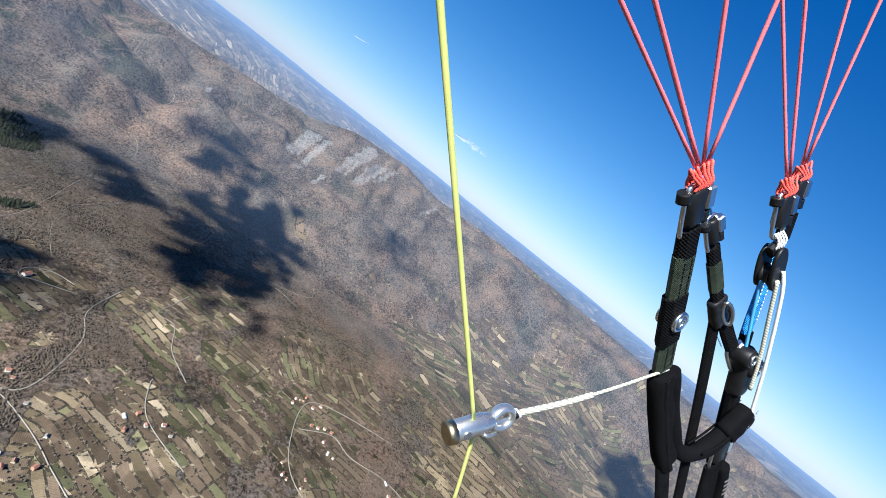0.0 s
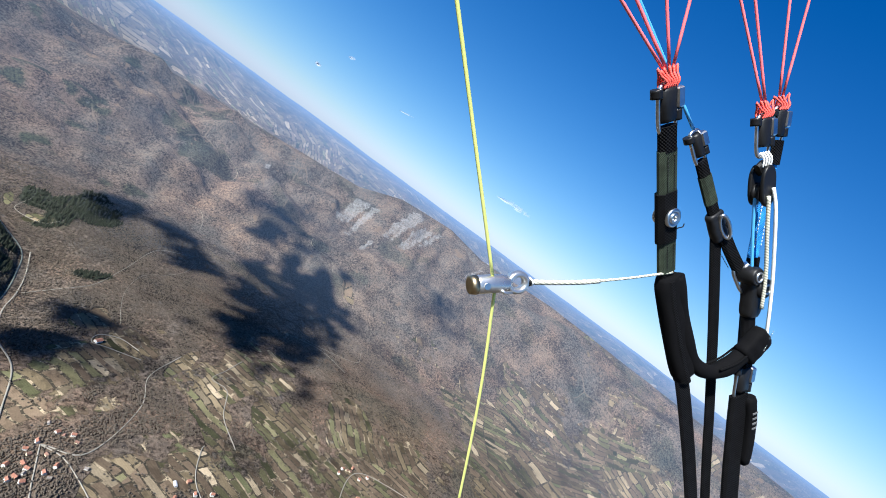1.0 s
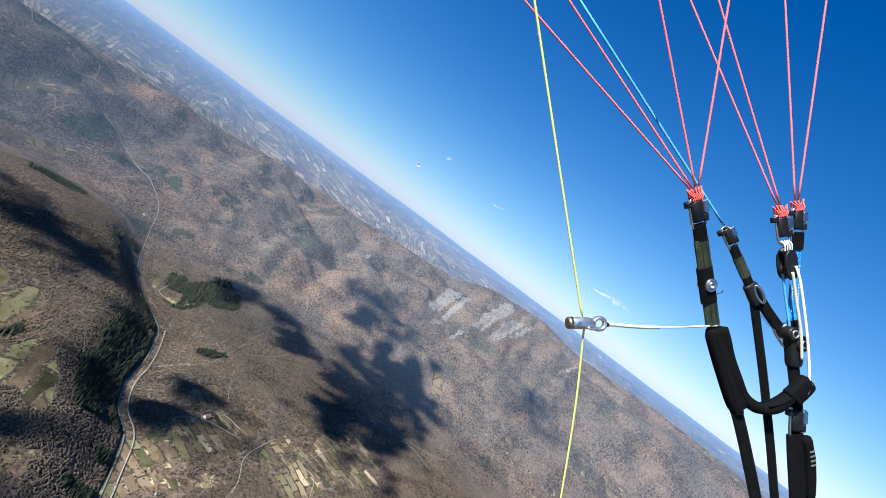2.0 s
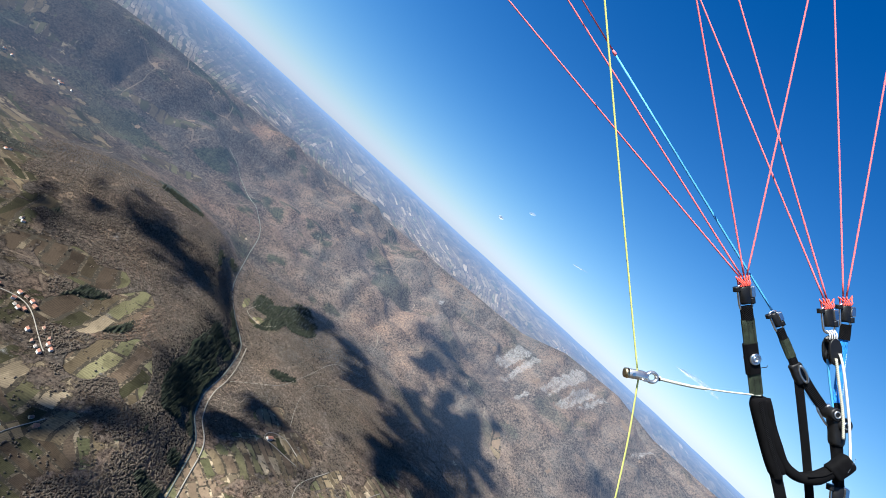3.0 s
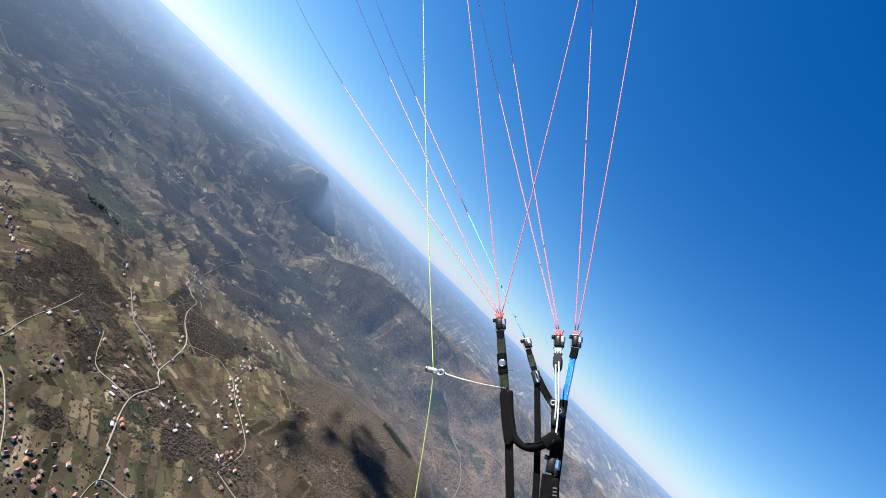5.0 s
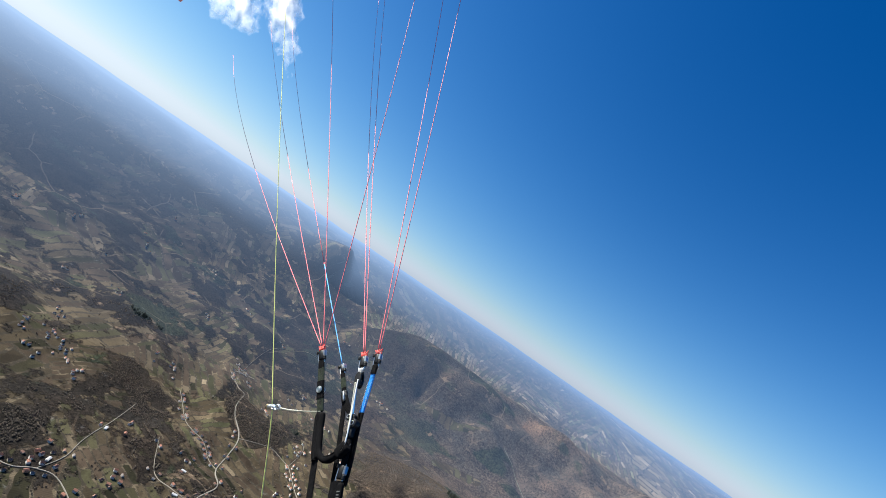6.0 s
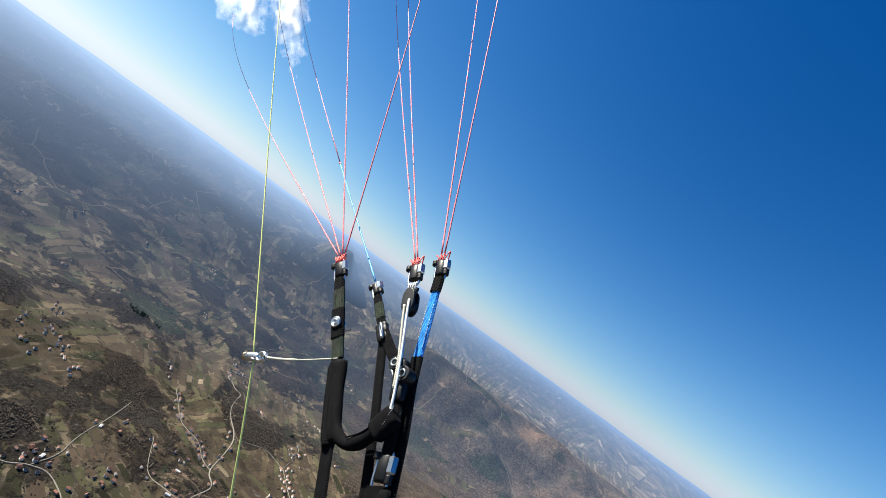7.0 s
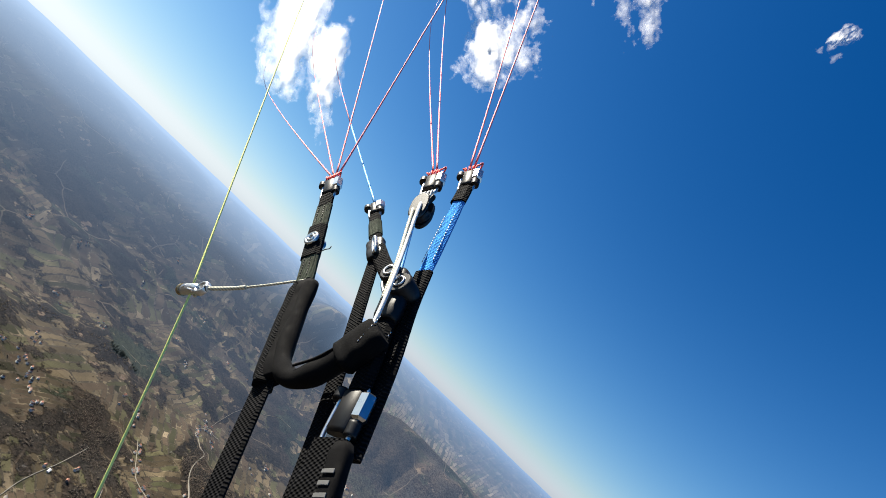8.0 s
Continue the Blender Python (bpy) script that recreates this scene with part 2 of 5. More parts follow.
M_GREEN_WEB = woven("olive_sleeve", rgb(0.027, 0.035, 0.024), 0.0022, 0.6)
M_NEOPRENE = plain("neoprene", rgb(0.0030, 0.0030, 0.0036), 0.9, vary=0.5, scale=700, depth=0.0006, Specular_IOR_Level=0.09)
M_RUBBER = plain("black_rubber", rgb(0.0075, 0.0075, 0.0082), 0.45, vary=0.3, scale=300, Specular_IOR_Level=0.3)
M_STEEL = plain("polished_steel", rgb(0.64, 0.64, 0.64), 0.3, 1.0, vary=0.12, scale=250)
M_ALLOY = plain("brushed_alloy", rgb(0.64, 0.635, 0.62), 0.30, 0.9, vary=0.12, scale=300)
M_BRASS = plain("worn_brass", rgb(0.42, 0.33, 0.2), 0.35, 1.0, vary=0.2, scale=200)
M_RED = plain("red_line", rgb(0.84, 0.17, 0.19), 0.6, vary=0.06, scale=200)
M_ORANGE = cord("red_loops", rgb(0.80, 0.10, 0.075))
M_PRINT = plain("grey_print", rgb(0.10, 0.10, 0.10), 0.8)
M_BLUE = plain("blue_line", rgb(0.08, 0.36, 0.72), 0.6, vary=0.08, scale=200)
M_YELLOW = plain("yellow_line", rgb(0.80, 0.82, 0.24), 0.6, vary=0.08, scale=200)
M_WHITE_CORD = cord("pale_cord", rgb(0.62, 0.60, 0.48), fleck=rgb(0.08, 0.08, 0.07))
M_WHITE_LINE = cord("white_line", rgb(0.70, 0.70, 0.68))
M_BLUE_WEB = woven("blue_webbing", rgb(0.03, 0.20, 0.55), 0.003)


# ---- building helpers ----
def part(name, bm, material, parent=None, label=""):
    """Links a bmesh as one mesh object under a thing or a part."""
    data = bpy.data.meshes.new(name)
    bm.to_mesh(data)
    bm.free()
    data.materials.append(material)
    ob = new(name, data)
    if parent:
        ob.parent = parent
    if label:
        ob["label"] = label
    return ob


def array_mesh(name, verts, faces, material, smoothed=True):
    """A mesh from arrays; all faces have as many corners as a row of faces."""
    data = bpy.data.meshes.new(name)
    verts, faces = np.asarray(verts, np.float32), np.asarray(faces, np.int32)
    data.vertices.add(len(verts))
    data.vertices.foreach_set("co", verts.ravel())
    n = faces.shape[1]
    data.loops.add(faces.size)
    data.loops.foreach_set("vertex_index", faces.ravel())
    data.polygons.add(len(faces))
    data.polygons.foreach_set("loop_start", np.arange(len(faces), dtype=np.int32) * n)
    data.polygons.foreach_set("loop_total", np.full(len(faces), n, np.int32))
    data.polygons.foreach_set("use_smooth", np.full(len(faces), smoothed))
    data.update()
    data.validate()
    data.materials.append(material)
    return new(name, data)


def thing(name, label, category, group="", kind=""):
    return tagged(new(name), label, category, group, kind)


# The plan below is drawn at five ninths of true size, for an eye at 500; true_place() sets it out at full size under the true eye,
# with the land beyond the valley drawn closer together so that it ends at the horizon.
EYE_PLAN = 500.0
SCALE = 1.8


def lerp_table(a, table):
    return np.interp(a, [p[0] for p in table], [p[1] for p in table])


def smooth(e0, e1, v):
    u = np.clip((v - e0) / (e1 - e0), 0, 1)
    return u * u * (3 - 2 * u)


def lattice(ix, iy, seed):
    n = (ix * 374761393 + iy * 668265263 + seed * 974634777) & 0xFFFFFFFF
    n = ((n ^ (n >> 13)) * 1274126177) & 0xFFFFFFFF
    return ((n ^ (n >> 16)) & 0xFFFF) / 65535.0


def value_noise(x, y, size, seed):
    """Smooth noise from -1 to 1 with features of that size."""
    x, y = np.asarray(x, float) / size, np.asarray(y, float) / size
    ix, iy = np.floor(x).astype(np.int64), np.floor(y).astype(np.int64)
    fx, fy = x - ix, y - iy
    fx, fy = fx * fx * (3 - 2 * fx), fy * fy * (3 - 2 * fy)
    a, b = lattice(ix, iy, seed), lattice(ix + 1, iy, seed)
    c, d = lattice(ix, iy + 1, seed), lattice(ix + 1, iy + 1, seed)
    return 2 * (a + (b - a) * fx + (c - a) * fy + (a - b - c + d) * fx * fy) - 1


def fractal(x, y, size, seed, octaves=4):
    total, gain, norm = 0, 1.0, 0
    for k in range(octaves):
        total = total + gain * value_noise(x, y, size / 2 ** k, seed + k)
        norm, gain = norm + gain, gain * 0.5
    return total / norm


RIDGE = ((-60, -2.6), (-10, -2.6), (4, -2.5), (14, -2.3), (24, -2.9), (29, -2.0), (36, -2.6), (41, -4.4), (50, -5.0), (56, -5.4),
         (66, -5.5), (78, -6.0), (90, -6.0), (98, -6.2), (105, -6.0), (110, -6.2), (115, -7.6), (120, -9.6), (126, -13), (134, -20), (142, -30), (200, -30))
FOOT = ((-60, 2100), (0, 2000), (14, 1750), (24, 1300), (40, 1280), (62, 1150), (75, 1250), (90, 1700), (105, 1900), (120, 2000), (200, 2000))
CREST = ((-60, 3300), (0, 3200), (20, 2900), (40, 2800), (62, 3000), (90, 2900), (110, 2600), (125, 2400), (200, 2400))
RIVER = ((-20, 2200), (180, 1900), (262, 1630), (250, 1400), (235, 1180), (265, 1040), (300, 940), (288, 860), (270, 800), (246, 745), (240, 680), (258, 620), (246, 545), (226, 470), (160, 330))


def river_side(x, y):
    """Distance from the river, and the side: positive to the west."""
    best, side = np.full(np.shape(x), 1e9), np.zeros(np.shape(x))
    for (ax, ay), (bx, by) in zip(RIVER, RIVER[1:]):
        dx, dy = bx - ax, by - ay
        u = np.clip(((x - ax) * dx + (y - ay) * dy) / (dx * dx + dy * dy), 0, 1)
        px, py = x - ax - u * dx, y - ay - u * dy
        dist = np.hypot(px, py)
        near = dist < best
        best, side = np.where(near, dist, best), np.where(near, -np.sign(dx * py - dy * px), side)
    return best, side


def knolls(x, y, az):
    """Low wooded knolls of the western valley, from -1 to 1."""
    return fractal(x * 0.9 + y * 0.3, 1.5 * (y * 0.9 - x * 0.3), 250, 37, 3) * smooth(114, 126, az)


def height(x, y):
    """The ground's height over the valley floor."""
    x, y = np.asarray(x, float), np.asarray(y, float)
    r, az = np.hypot(x, y), np.degrees(np.arctan2(y, x))
    az = np.where(az < -120, az + 360, az)
    t = np.clip((r - 2200) / 2650, 0, 1)
    base = EYE_PLAN * (1 - np.exp(-2.2 * t ** 1.6))
    relief = fractal(x, y, 420, 11, 4)
    z = base + 9 * relief * smooth(150, 500, r)
    crest, foot = lerp_table(az, CREST), lerp_table(az, FOOT)
    top = EYE_PLAN - crest * np.tan(np.radians(-lerp_table(az, RIDGE)))
    rise = np.clip((r - foot) / (crest - foot), 0, 1)
    fall = 1 - smooth(0, 1, (r - crest) / 450)
    face = 0.5 * rise + 0.5 * rise * rise * (3 - 2 * rise)
    domes = np.sqrt(fractal(x + 0.3 * y, y, 520, 31, 3) ** 2 + 0.012) * 2.2
    lift = np.maximum(top - base, 0) * face * fall
    steep = smooth(0.1, 0.4, rise) * (1 - smooth(0.86, 1.0, rise))
    grand = lerp_table(az, ((-60, 40), (20, 55), (40, 70), (62, 90), (75, 85), (88, 55), (112, 30), (122, 0), (200, 0)))
    ribs = np.abs(fractal(az * 40 + 0.05 * r, r * 0.15, 75, 81, 3)) * 2.4 - 0.6
    z = z + 20 * ribs * smooth(0.25, 0.6, rise) * (1 - smooth(0.9, 1.0, rise)) * smooth(12, 20, az) * (1 - smooth(42, 50, az))
    spurs = np.abs(fractal(az * 40 + 0.12 * r, r * 0.32, 330, 83, 3)) * 2.4 - 0.6
    z = z + 30 * spurs * smooth(0.06, 0.35, rise) * (1 - smooth(0.82, 1.0, rise)) * smooth(38, 52, az) * (1 - smooth(104, 118, az))
    z = z + lift + grand * (domes - 0.55) * steep * smooth(8, 50, lift)
    z = z + 42 * np.abs(fractal(x, y, 900, 35, 3)) * smooth(3600, 4000, r) * (1 - smooth(4350, 4700, r))
    # the limestone mountain at the far end of the plain
    m = smooth(126.5, 130.5, az + 0.8 * relief) * (1 - 0.7 * smooth(131.5, 144, az)) * (1 - smooth(140, 158, az)) * smooth(2900, 3350, r) * (1 - smooth(3500, 3900, r))
    z = z + 0.92 * np.maximum(EYE_PLAN - 3400 * np.tan(np.radians(2.0)) - base, 0) * m * (1 + 0.1 * relief)
    z = z + 20 * knolls(x, y, az) * smooth(600, 900, r) * (1 - smooth(2300, 3000, r))
    # the round wooded hill over the gorge, and the gorge itself
    z = z + 75 * np.exp(-((x + 90) / 230) ** 2 - ((y - 1180) / 330) ** 2)
    dist, side = river_side(x, y)
    bank = smooth(2, 120, dist)
    z = z + np.where(side > 0, 28 * (bank - 1) + 30 * np.exp(-((dist - 120) / 130) ** 2), 18 * (bank - 1)) * smooth(300, 700, r) * (1 - 0.75 * smooth(1150, 1500, r)) * (1 - smooth(1900, 2300, r))
    return z


def stretch(r):
    far = np.clip((r - 1400) / 3450, 0, 1) ** 0.8
    return np.where(r < 1400, SCALE, (2520 + 2330 * far) / np.maximum(r, 1))


# how far each bearing of the plan is turned at its true place
TURN = ((-60, 14), (20, 14), (42, 15), (50, 14), (57, 13), (65, 10.5), (72, 8.8), (92, 6), (105, 3.5), (112, 1.5), (120, -1), (130, -5), (140, -10.5), (150, -15), (160, -17), (170, -18.5), (200, -20))


def bearing(az):
    """A bearing of the plan, in degrees, at its true place."""
    a = np.where(np.asarray(az) < -120, np.asarray(az) + 360, az)
    back = np.clip((a - 200) / 40, 0, 1)
    return a + np.where(a > 200, -20 + 34 * back, lerp_table(a, TURN))


def true_place(p):
    """Plan points, as rows of x, y, z, at their true places."""
    p = np.asarray(p, float)
    r = np.hypot(p[..., 0], p[..., 1])
    s, a = stretch(r), np.radians(bearing(np.degrees(np.arctan2(p[..., 1], p[..., 0]))))
    return np.stack([r * np.cos(a) * s, r * np.sin(a) * s, EYE - (EYE_PLAN - p[..., 2]) * s], -1)


def stand(x, y, up=0.0):
    """The true place on the ground of a plan point."""
    px, py, pz = true_place(np.array([x, y, float(height(x, y))]))
    return float(px), float(py), float(pz) + up


# ---- land use ----
def parcels(x, y, seed, wide, long, turn):
    """Strip fields: for each place the parcel's random number, and how far its edge is, in metres."""
    c, s = np.cos(turn), np.sin(turn)
    wx = x + 12 * value_noise(x, y, 160, seed + 50)
    wy = y + 12 * value_noise(x, y, 160, seed + 51)
    px, py = (wx * c + wy * s) / wide, (-wx * s + wy * c) / long
    ix, iy = np.floor(px).astype(np.int64), np.floor(py).astype(np.int64)
    f1, f2, tag = np.full(x.shape, 9.0), np.full(x.shape, 9.0), np.zeros(x.shape)
    for dx in (-1, 0, 1):
        for dy in (-1, 0, 1):
            cx, cy = ix + dx, iy + dy
            qx = cx + 0.5 + 0.42 * (2 * lattice(cx, cy, seed) - 1) - px
            qy = cy + 0.5 + 0.42 * (2 * lattice(cx, cy, seed + 1) - 1) - py
            dist = np.hypot(qx, qy)
            new_first = dist < f1
            f2 = np.where(new_first, f1, np.minimum(f2, dist))
            tag = np.where(new_first, lattice(cx, cy, seed + 2), tag)
            f1 = np.where(new_first, dist, f1)
    return tag, (f2 - f1) * wide * 0.6


def polar(x, y):
    az = np.degrees(np.arctan2(y, x))
    return np.hypot(x, y), np.where(az < -120, az + 360, az)


def woodland(x, y):
    """How wooded the place is: under 0 open, over 0 wood."""
    r, az = polar(x, y)
    dist, side = river_side(x, y)
    near = lerp_table(az, ((-60, 0.0), (10, -0.02), (35, 0.03), (50, 0.04), (58, 0.2), (78, 0.4), (86, -0.12), (97, -0.30), (115, -0.34), (135, -0.28), (150, -0.22), (200, -0.20)))
    far = lerp_table(az, ((-60, -0.2), (8, -0.2), (20, 0.2), (35, 0.6), (62, 0.7), (90, 0.6), (104, 0.3), (118, 0.06), (130, 0.02), (200, 0.03)))
    bias = near + (far - near) * smooth(700, 1250, r)
    bias = bias + 0.7 * np.exp(-(np.maximum(dist - 60, 0) / 90) ** 2) * (side > 0) * smooth(480, 640, r)
    bias = bias + 0.9 * np.exp(-((x + 60) / 200) ** 2 - ((y - 1150) / 260) ** 2)
    bias = bias + 0.4 * smooth(60, 130, height(x, y)) * (az < 118)
    along = fractal(x * 0.94 + y * 0.34, 2.0 * (y * 0.94 - x * 0.34), 300, 71, 5)
    return bias + 0.75 * along + 0.5 * knolls(x, y, az) * smooth(760, 1050, r)


# open ground on a wooded slope: centre, half length, half width, heading
SLOPE_CLEARINGS = ((566, 475, 95, 30, 65), (640, 520, 38, 30, 0), (700, 515, 38, 18, -30), (392, 372, 55, 34, 20), (389, 712, 26, 22, 30), (424, 712, 40, 30, 40),
                   (1290, 900, 90, 22, 60), (70, 665, 62, 42, 25), (-25, 845, 60, 35, 40), (300, 590, 30, 20, 0), (330, 1060, 26, 14, 40), (215, 1500, 30, 18, 70),
                   (560, 590, 60, 14, 30), (30, 430, 45, 30, 10), (290, 1130, 34, 10, 80), (500, 250, 60, 30, 70), (620, 330, 60, 30, 60))
VALLEY_CLEARINGS = ((700, 400, 90, 45, 50), (860, 400, 110, 60, 40), (900, 250, 120, 60, 20), (700, 150, 100, 50, 10), (420, 250, 60, 40, 60), (40, 800, 75, 36, 60),
                    (-90, 840, 60, 40, 0), (105, 665, 75, 32, 100), (-10, 745, 60, 42, 30), (-320, 2060, 180, 55, 20), (-120, 1680, 150, 50, 40),
                    (-450, 1560, 110, 40, 60), (371, 366, 50, 40, 30), (552, 475, 70, 26, 75), (650, 425, 60, 30, 70), (840, 357, 80, 40, 50))
CLEARINGS = SLOPE_CLEARINGS + VALLEY_CLEARINGS


# limestone faces: azimuth, plan distance, half width in degrees, half depth
CRAGS = ((40.0, 2300, 1.0, 230), (38.4, 2250, 0.45, 240), (34.0, 2400, 0.9, 300), (32.0, 2350, 0.7, 260), (30.4, 2450, 0.35, 200), (23.8, 2500, 0.4, 200), (36.4, 1980, 0.35, 90), (52.0, 2250, 0.35, 60))


def cover_of(x, y):
    """Land colour, with light by bearing painted in, and woodedness for arrays of places."""
    r, az = polar(x, y)
    w = woodland(x, y)
    clear = np.zeros(x.shape)
    for cx, cy, a, b, head in CLEARINGS:
        c, s = math.cos(radians(head)), math.sin(radians(head))
        u, v = ((x - cx) * c + (y - cy) * s) / a, (-(x - cx) * s + (y - cy) * c) / b
        clear = np.maximum(clear, 1 - smooth(0.75, 1.05, np.hypot(u, v) + 0.18 * value_noise(x, y, 25, 5)))
    w = w * (1 - clear) - 0.6 * clear
    w = w + 0.22 * fractal(x, y, 36, 91, 4)
    wood = smooth(-0.05, 0.05, w)
    region = lattice(np.floor((x + 60 * value_noise(x, y, 200, 61)) / 330).astype(np.int64), np.floor((y + 60 * value_noise(x, y, 200, 62)) / 330).astype(np.int64), 63)
    turn = np.radians(lerp_table(az, ((-60, 20), (40, 55), (90, 40), (130, 55), (200, 80))) + 70 * (region - 0.5))
    wide = 1.0 + 1.6 * smooth(900, 1500, r)
    tag, edge = parcels(x / wide, y / wide, 7, 15, 58, turn)
    tag2, edge2 = parcels(x / wide, y / wide, 17, 28, 66, turn + 1.4)
    big = region > 0.62
    tag, edge = np.where(big, tag2, tag), np.where(big, edge2, edge)
    green = lerp_table(az, ((-60, 0.3), (20, 0.16), (45, 0.10), (60, 0.15), (80, 0.26), (110, 0.34), (150, 0.26), (175, 0.2), (200, 0.3)))
    # fields dimmer toward the sun's side: light put into the colour, plus random tone
    open_tone_and_light = lerp_table(az, ((-60, 0.8), (25, 1.1), (40, 1.45), (62, 1.45), (80, 0.95), (92, 0.50), (115, 0.55), (125, 0.60), (140, 0.52), (200, 0.48))) * (1 + 0.25 * fractal(x, y, 140, 56, 3))
    field = np.ones(x.shape + (3,)) * open_tone_and_light[..., None]
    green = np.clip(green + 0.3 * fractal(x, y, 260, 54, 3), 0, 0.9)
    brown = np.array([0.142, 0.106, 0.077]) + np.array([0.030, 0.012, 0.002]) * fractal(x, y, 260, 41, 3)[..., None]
    # random tone, and woods painted darker by bearing as the light falls
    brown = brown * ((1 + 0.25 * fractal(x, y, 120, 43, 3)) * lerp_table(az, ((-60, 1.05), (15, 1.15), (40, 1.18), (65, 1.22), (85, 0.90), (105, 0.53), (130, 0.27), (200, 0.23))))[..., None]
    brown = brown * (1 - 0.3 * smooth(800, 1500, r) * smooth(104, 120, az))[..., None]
    rust = smooth(0.1, 0.5, fractal(x, y, 380, 44, 4)) * (az < 90) * (r > 700)
    brown = brown + rust[..., None] * np.array([0.045, 0.018, 0.006])
    fir = smooth(0.28, 0.36, fractal(x, y, 190, 45, 4)) * lerp_table(az, ((-60, 0.3), (50, 0.4), (75, 0.8), (95, 0.9), (105, 0.4), (140, 0.7), (200, 0.7)))
    dist, side = river_side(x, y)
    fir = np.maximum(fir, 0.8 * (side > 0) * np.exp(-(np.maximum(dist - 45, 0) / 60) ** 2) * smooth(450, 600, r) * (1 - smooth(1300, 1700, r)) * smooth(-0.35, 0.05, fractal(x, y, 110, 46, 3)))
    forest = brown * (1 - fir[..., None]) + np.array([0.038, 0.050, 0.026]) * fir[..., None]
    scrub = smooth(0.12, 0.3, fractal(x, y, 22, 58, 3) + 0.25 * fractal(x, y, 120, 59, 2)) * (r < 1100)
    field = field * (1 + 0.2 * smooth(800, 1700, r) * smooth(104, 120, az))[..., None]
    field = field * (1 - 0.30 * scrub)[..., None]
    hedge = (edge < 1.6 + r / 520) * (lattice((tag * 33333).astype(np.int64), (tag * 11).astype(np.int64), 9) > 0.35) * (fractal(x, y, 30, 47, 2) > -0.25)
    # bare limestone faces high on the mountain
    z = height(x, y)
    rock = np.zeros(x.shape)
    jag = fractal(az * 60, r * 0.5, 34, 49, 4)
    for mid, out, wide, deep in CRAGS:
        side = 1 - smooth(0.75, 1.0, np.abs(az - mid + 0.0035 * (r - out)) / wide + 0.35 * jag)
        along = smooth(-1.15, -0.2, (r - out) / deep + 0.5 * jag) * (1 - smooth(0.85, 1.0, (r - out) / deep))
        rock = np.maximum(rock, side * along)
    streak = fractal(az * 90, r * 0.2, 26, 50, 3)
    rock = np.clip(rock * (0.95 + 0.5 * streak), 0, 1)
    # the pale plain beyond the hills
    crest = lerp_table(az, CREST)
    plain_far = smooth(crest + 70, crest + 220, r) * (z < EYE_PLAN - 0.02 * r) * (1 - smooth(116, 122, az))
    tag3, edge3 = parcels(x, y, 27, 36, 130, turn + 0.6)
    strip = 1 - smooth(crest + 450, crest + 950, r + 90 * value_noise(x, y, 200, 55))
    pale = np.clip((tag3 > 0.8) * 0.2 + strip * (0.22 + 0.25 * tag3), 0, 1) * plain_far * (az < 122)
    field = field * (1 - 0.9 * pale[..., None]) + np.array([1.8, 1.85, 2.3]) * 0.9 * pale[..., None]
    w = w * (1 - plain_far) + plain_far * (-0.14 - 0.35 * pale + 0.55 * fractal(x, y, 260, 57, 4))
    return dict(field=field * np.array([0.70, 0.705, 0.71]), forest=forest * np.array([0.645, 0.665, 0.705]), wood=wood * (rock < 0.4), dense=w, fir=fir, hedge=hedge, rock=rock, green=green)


# ---- the ground: one sheet, fine where the land is looked at, out to the horizon ----
FAR = 4850.0


def ground_sheet(name, radii, turns, material, sink=0.0):
    rr, aa = np.meshgrid(radii, np.radians(turns), indexing="ij")
    x, y = rr * np.cos(aa), rr * np.sin(aa)
    z = height(x, y)
    cover = cover_of(x, y)
    z[0] -= sink
    rows, cols = x.shape
    i, j = np.meshgrid(np.arange(rows - 1), np.arange(cols), indexing="ij")
    k = (j + 1) % cols
    faces = np.stack([i * cols + j, (i + 1) * cols + j, (i + 1) * cols + k, i * cols + k], -1).reshape(-1, 4)
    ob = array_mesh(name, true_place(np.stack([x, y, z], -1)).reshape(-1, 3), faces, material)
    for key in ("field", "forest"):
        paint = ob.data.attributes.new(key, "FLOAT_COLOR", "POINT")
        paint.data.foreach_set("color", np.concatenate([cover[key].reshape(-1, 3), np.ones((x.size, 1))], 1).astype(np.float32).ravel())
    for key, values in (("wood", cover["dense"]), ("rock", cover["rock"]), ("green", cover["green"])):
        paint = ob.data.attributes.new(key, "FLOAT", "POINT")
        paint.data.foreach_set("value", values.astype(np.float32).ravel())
    return ob


SEAM = 1100.0
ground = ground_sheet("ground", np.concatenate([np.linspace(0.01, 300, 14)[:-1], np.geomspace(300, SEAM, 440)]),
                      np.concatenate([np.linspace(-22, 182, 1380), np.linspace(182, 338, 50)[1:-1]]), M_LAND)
tagged(ground, "brown wooded hills, strip fields and hedges of a broad valley", "ground", kind="structure")
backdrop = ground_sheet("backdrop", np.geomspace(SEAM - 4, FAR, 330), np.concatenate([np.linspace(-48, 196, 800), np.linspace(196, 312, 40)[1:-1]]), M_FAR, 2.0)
tagged(backdrop, "far ridges and pale plain reaching the horizon, blue haze painted on", "distance", kind="structure")


# ---- roads and river ----
def spline(points, step):
    """Points along a smooth curve through the plan points."""
    pts = [np.array(p, float) for p in points]
    pts = [2 * pts[0] - pts[1], *pts, 2 * pts[-1] - pts[-2]]
    out = []
    for a, b, c, d in zip(pts, pts[1:], pts[2:], pts[3:]):
        for u in np.linspace(0, 1, max(2, int(np.linalg.norm(c - b) / step)), endpoint=False):
            out.append(0.5 * (2 * b + (c - a) * u + (2 * a - 5 * b + 4 * c - d) * u * u + (3 * b - a - 3 * c + d) * u ** 3))
    return np.array(out + [pts[-2]])


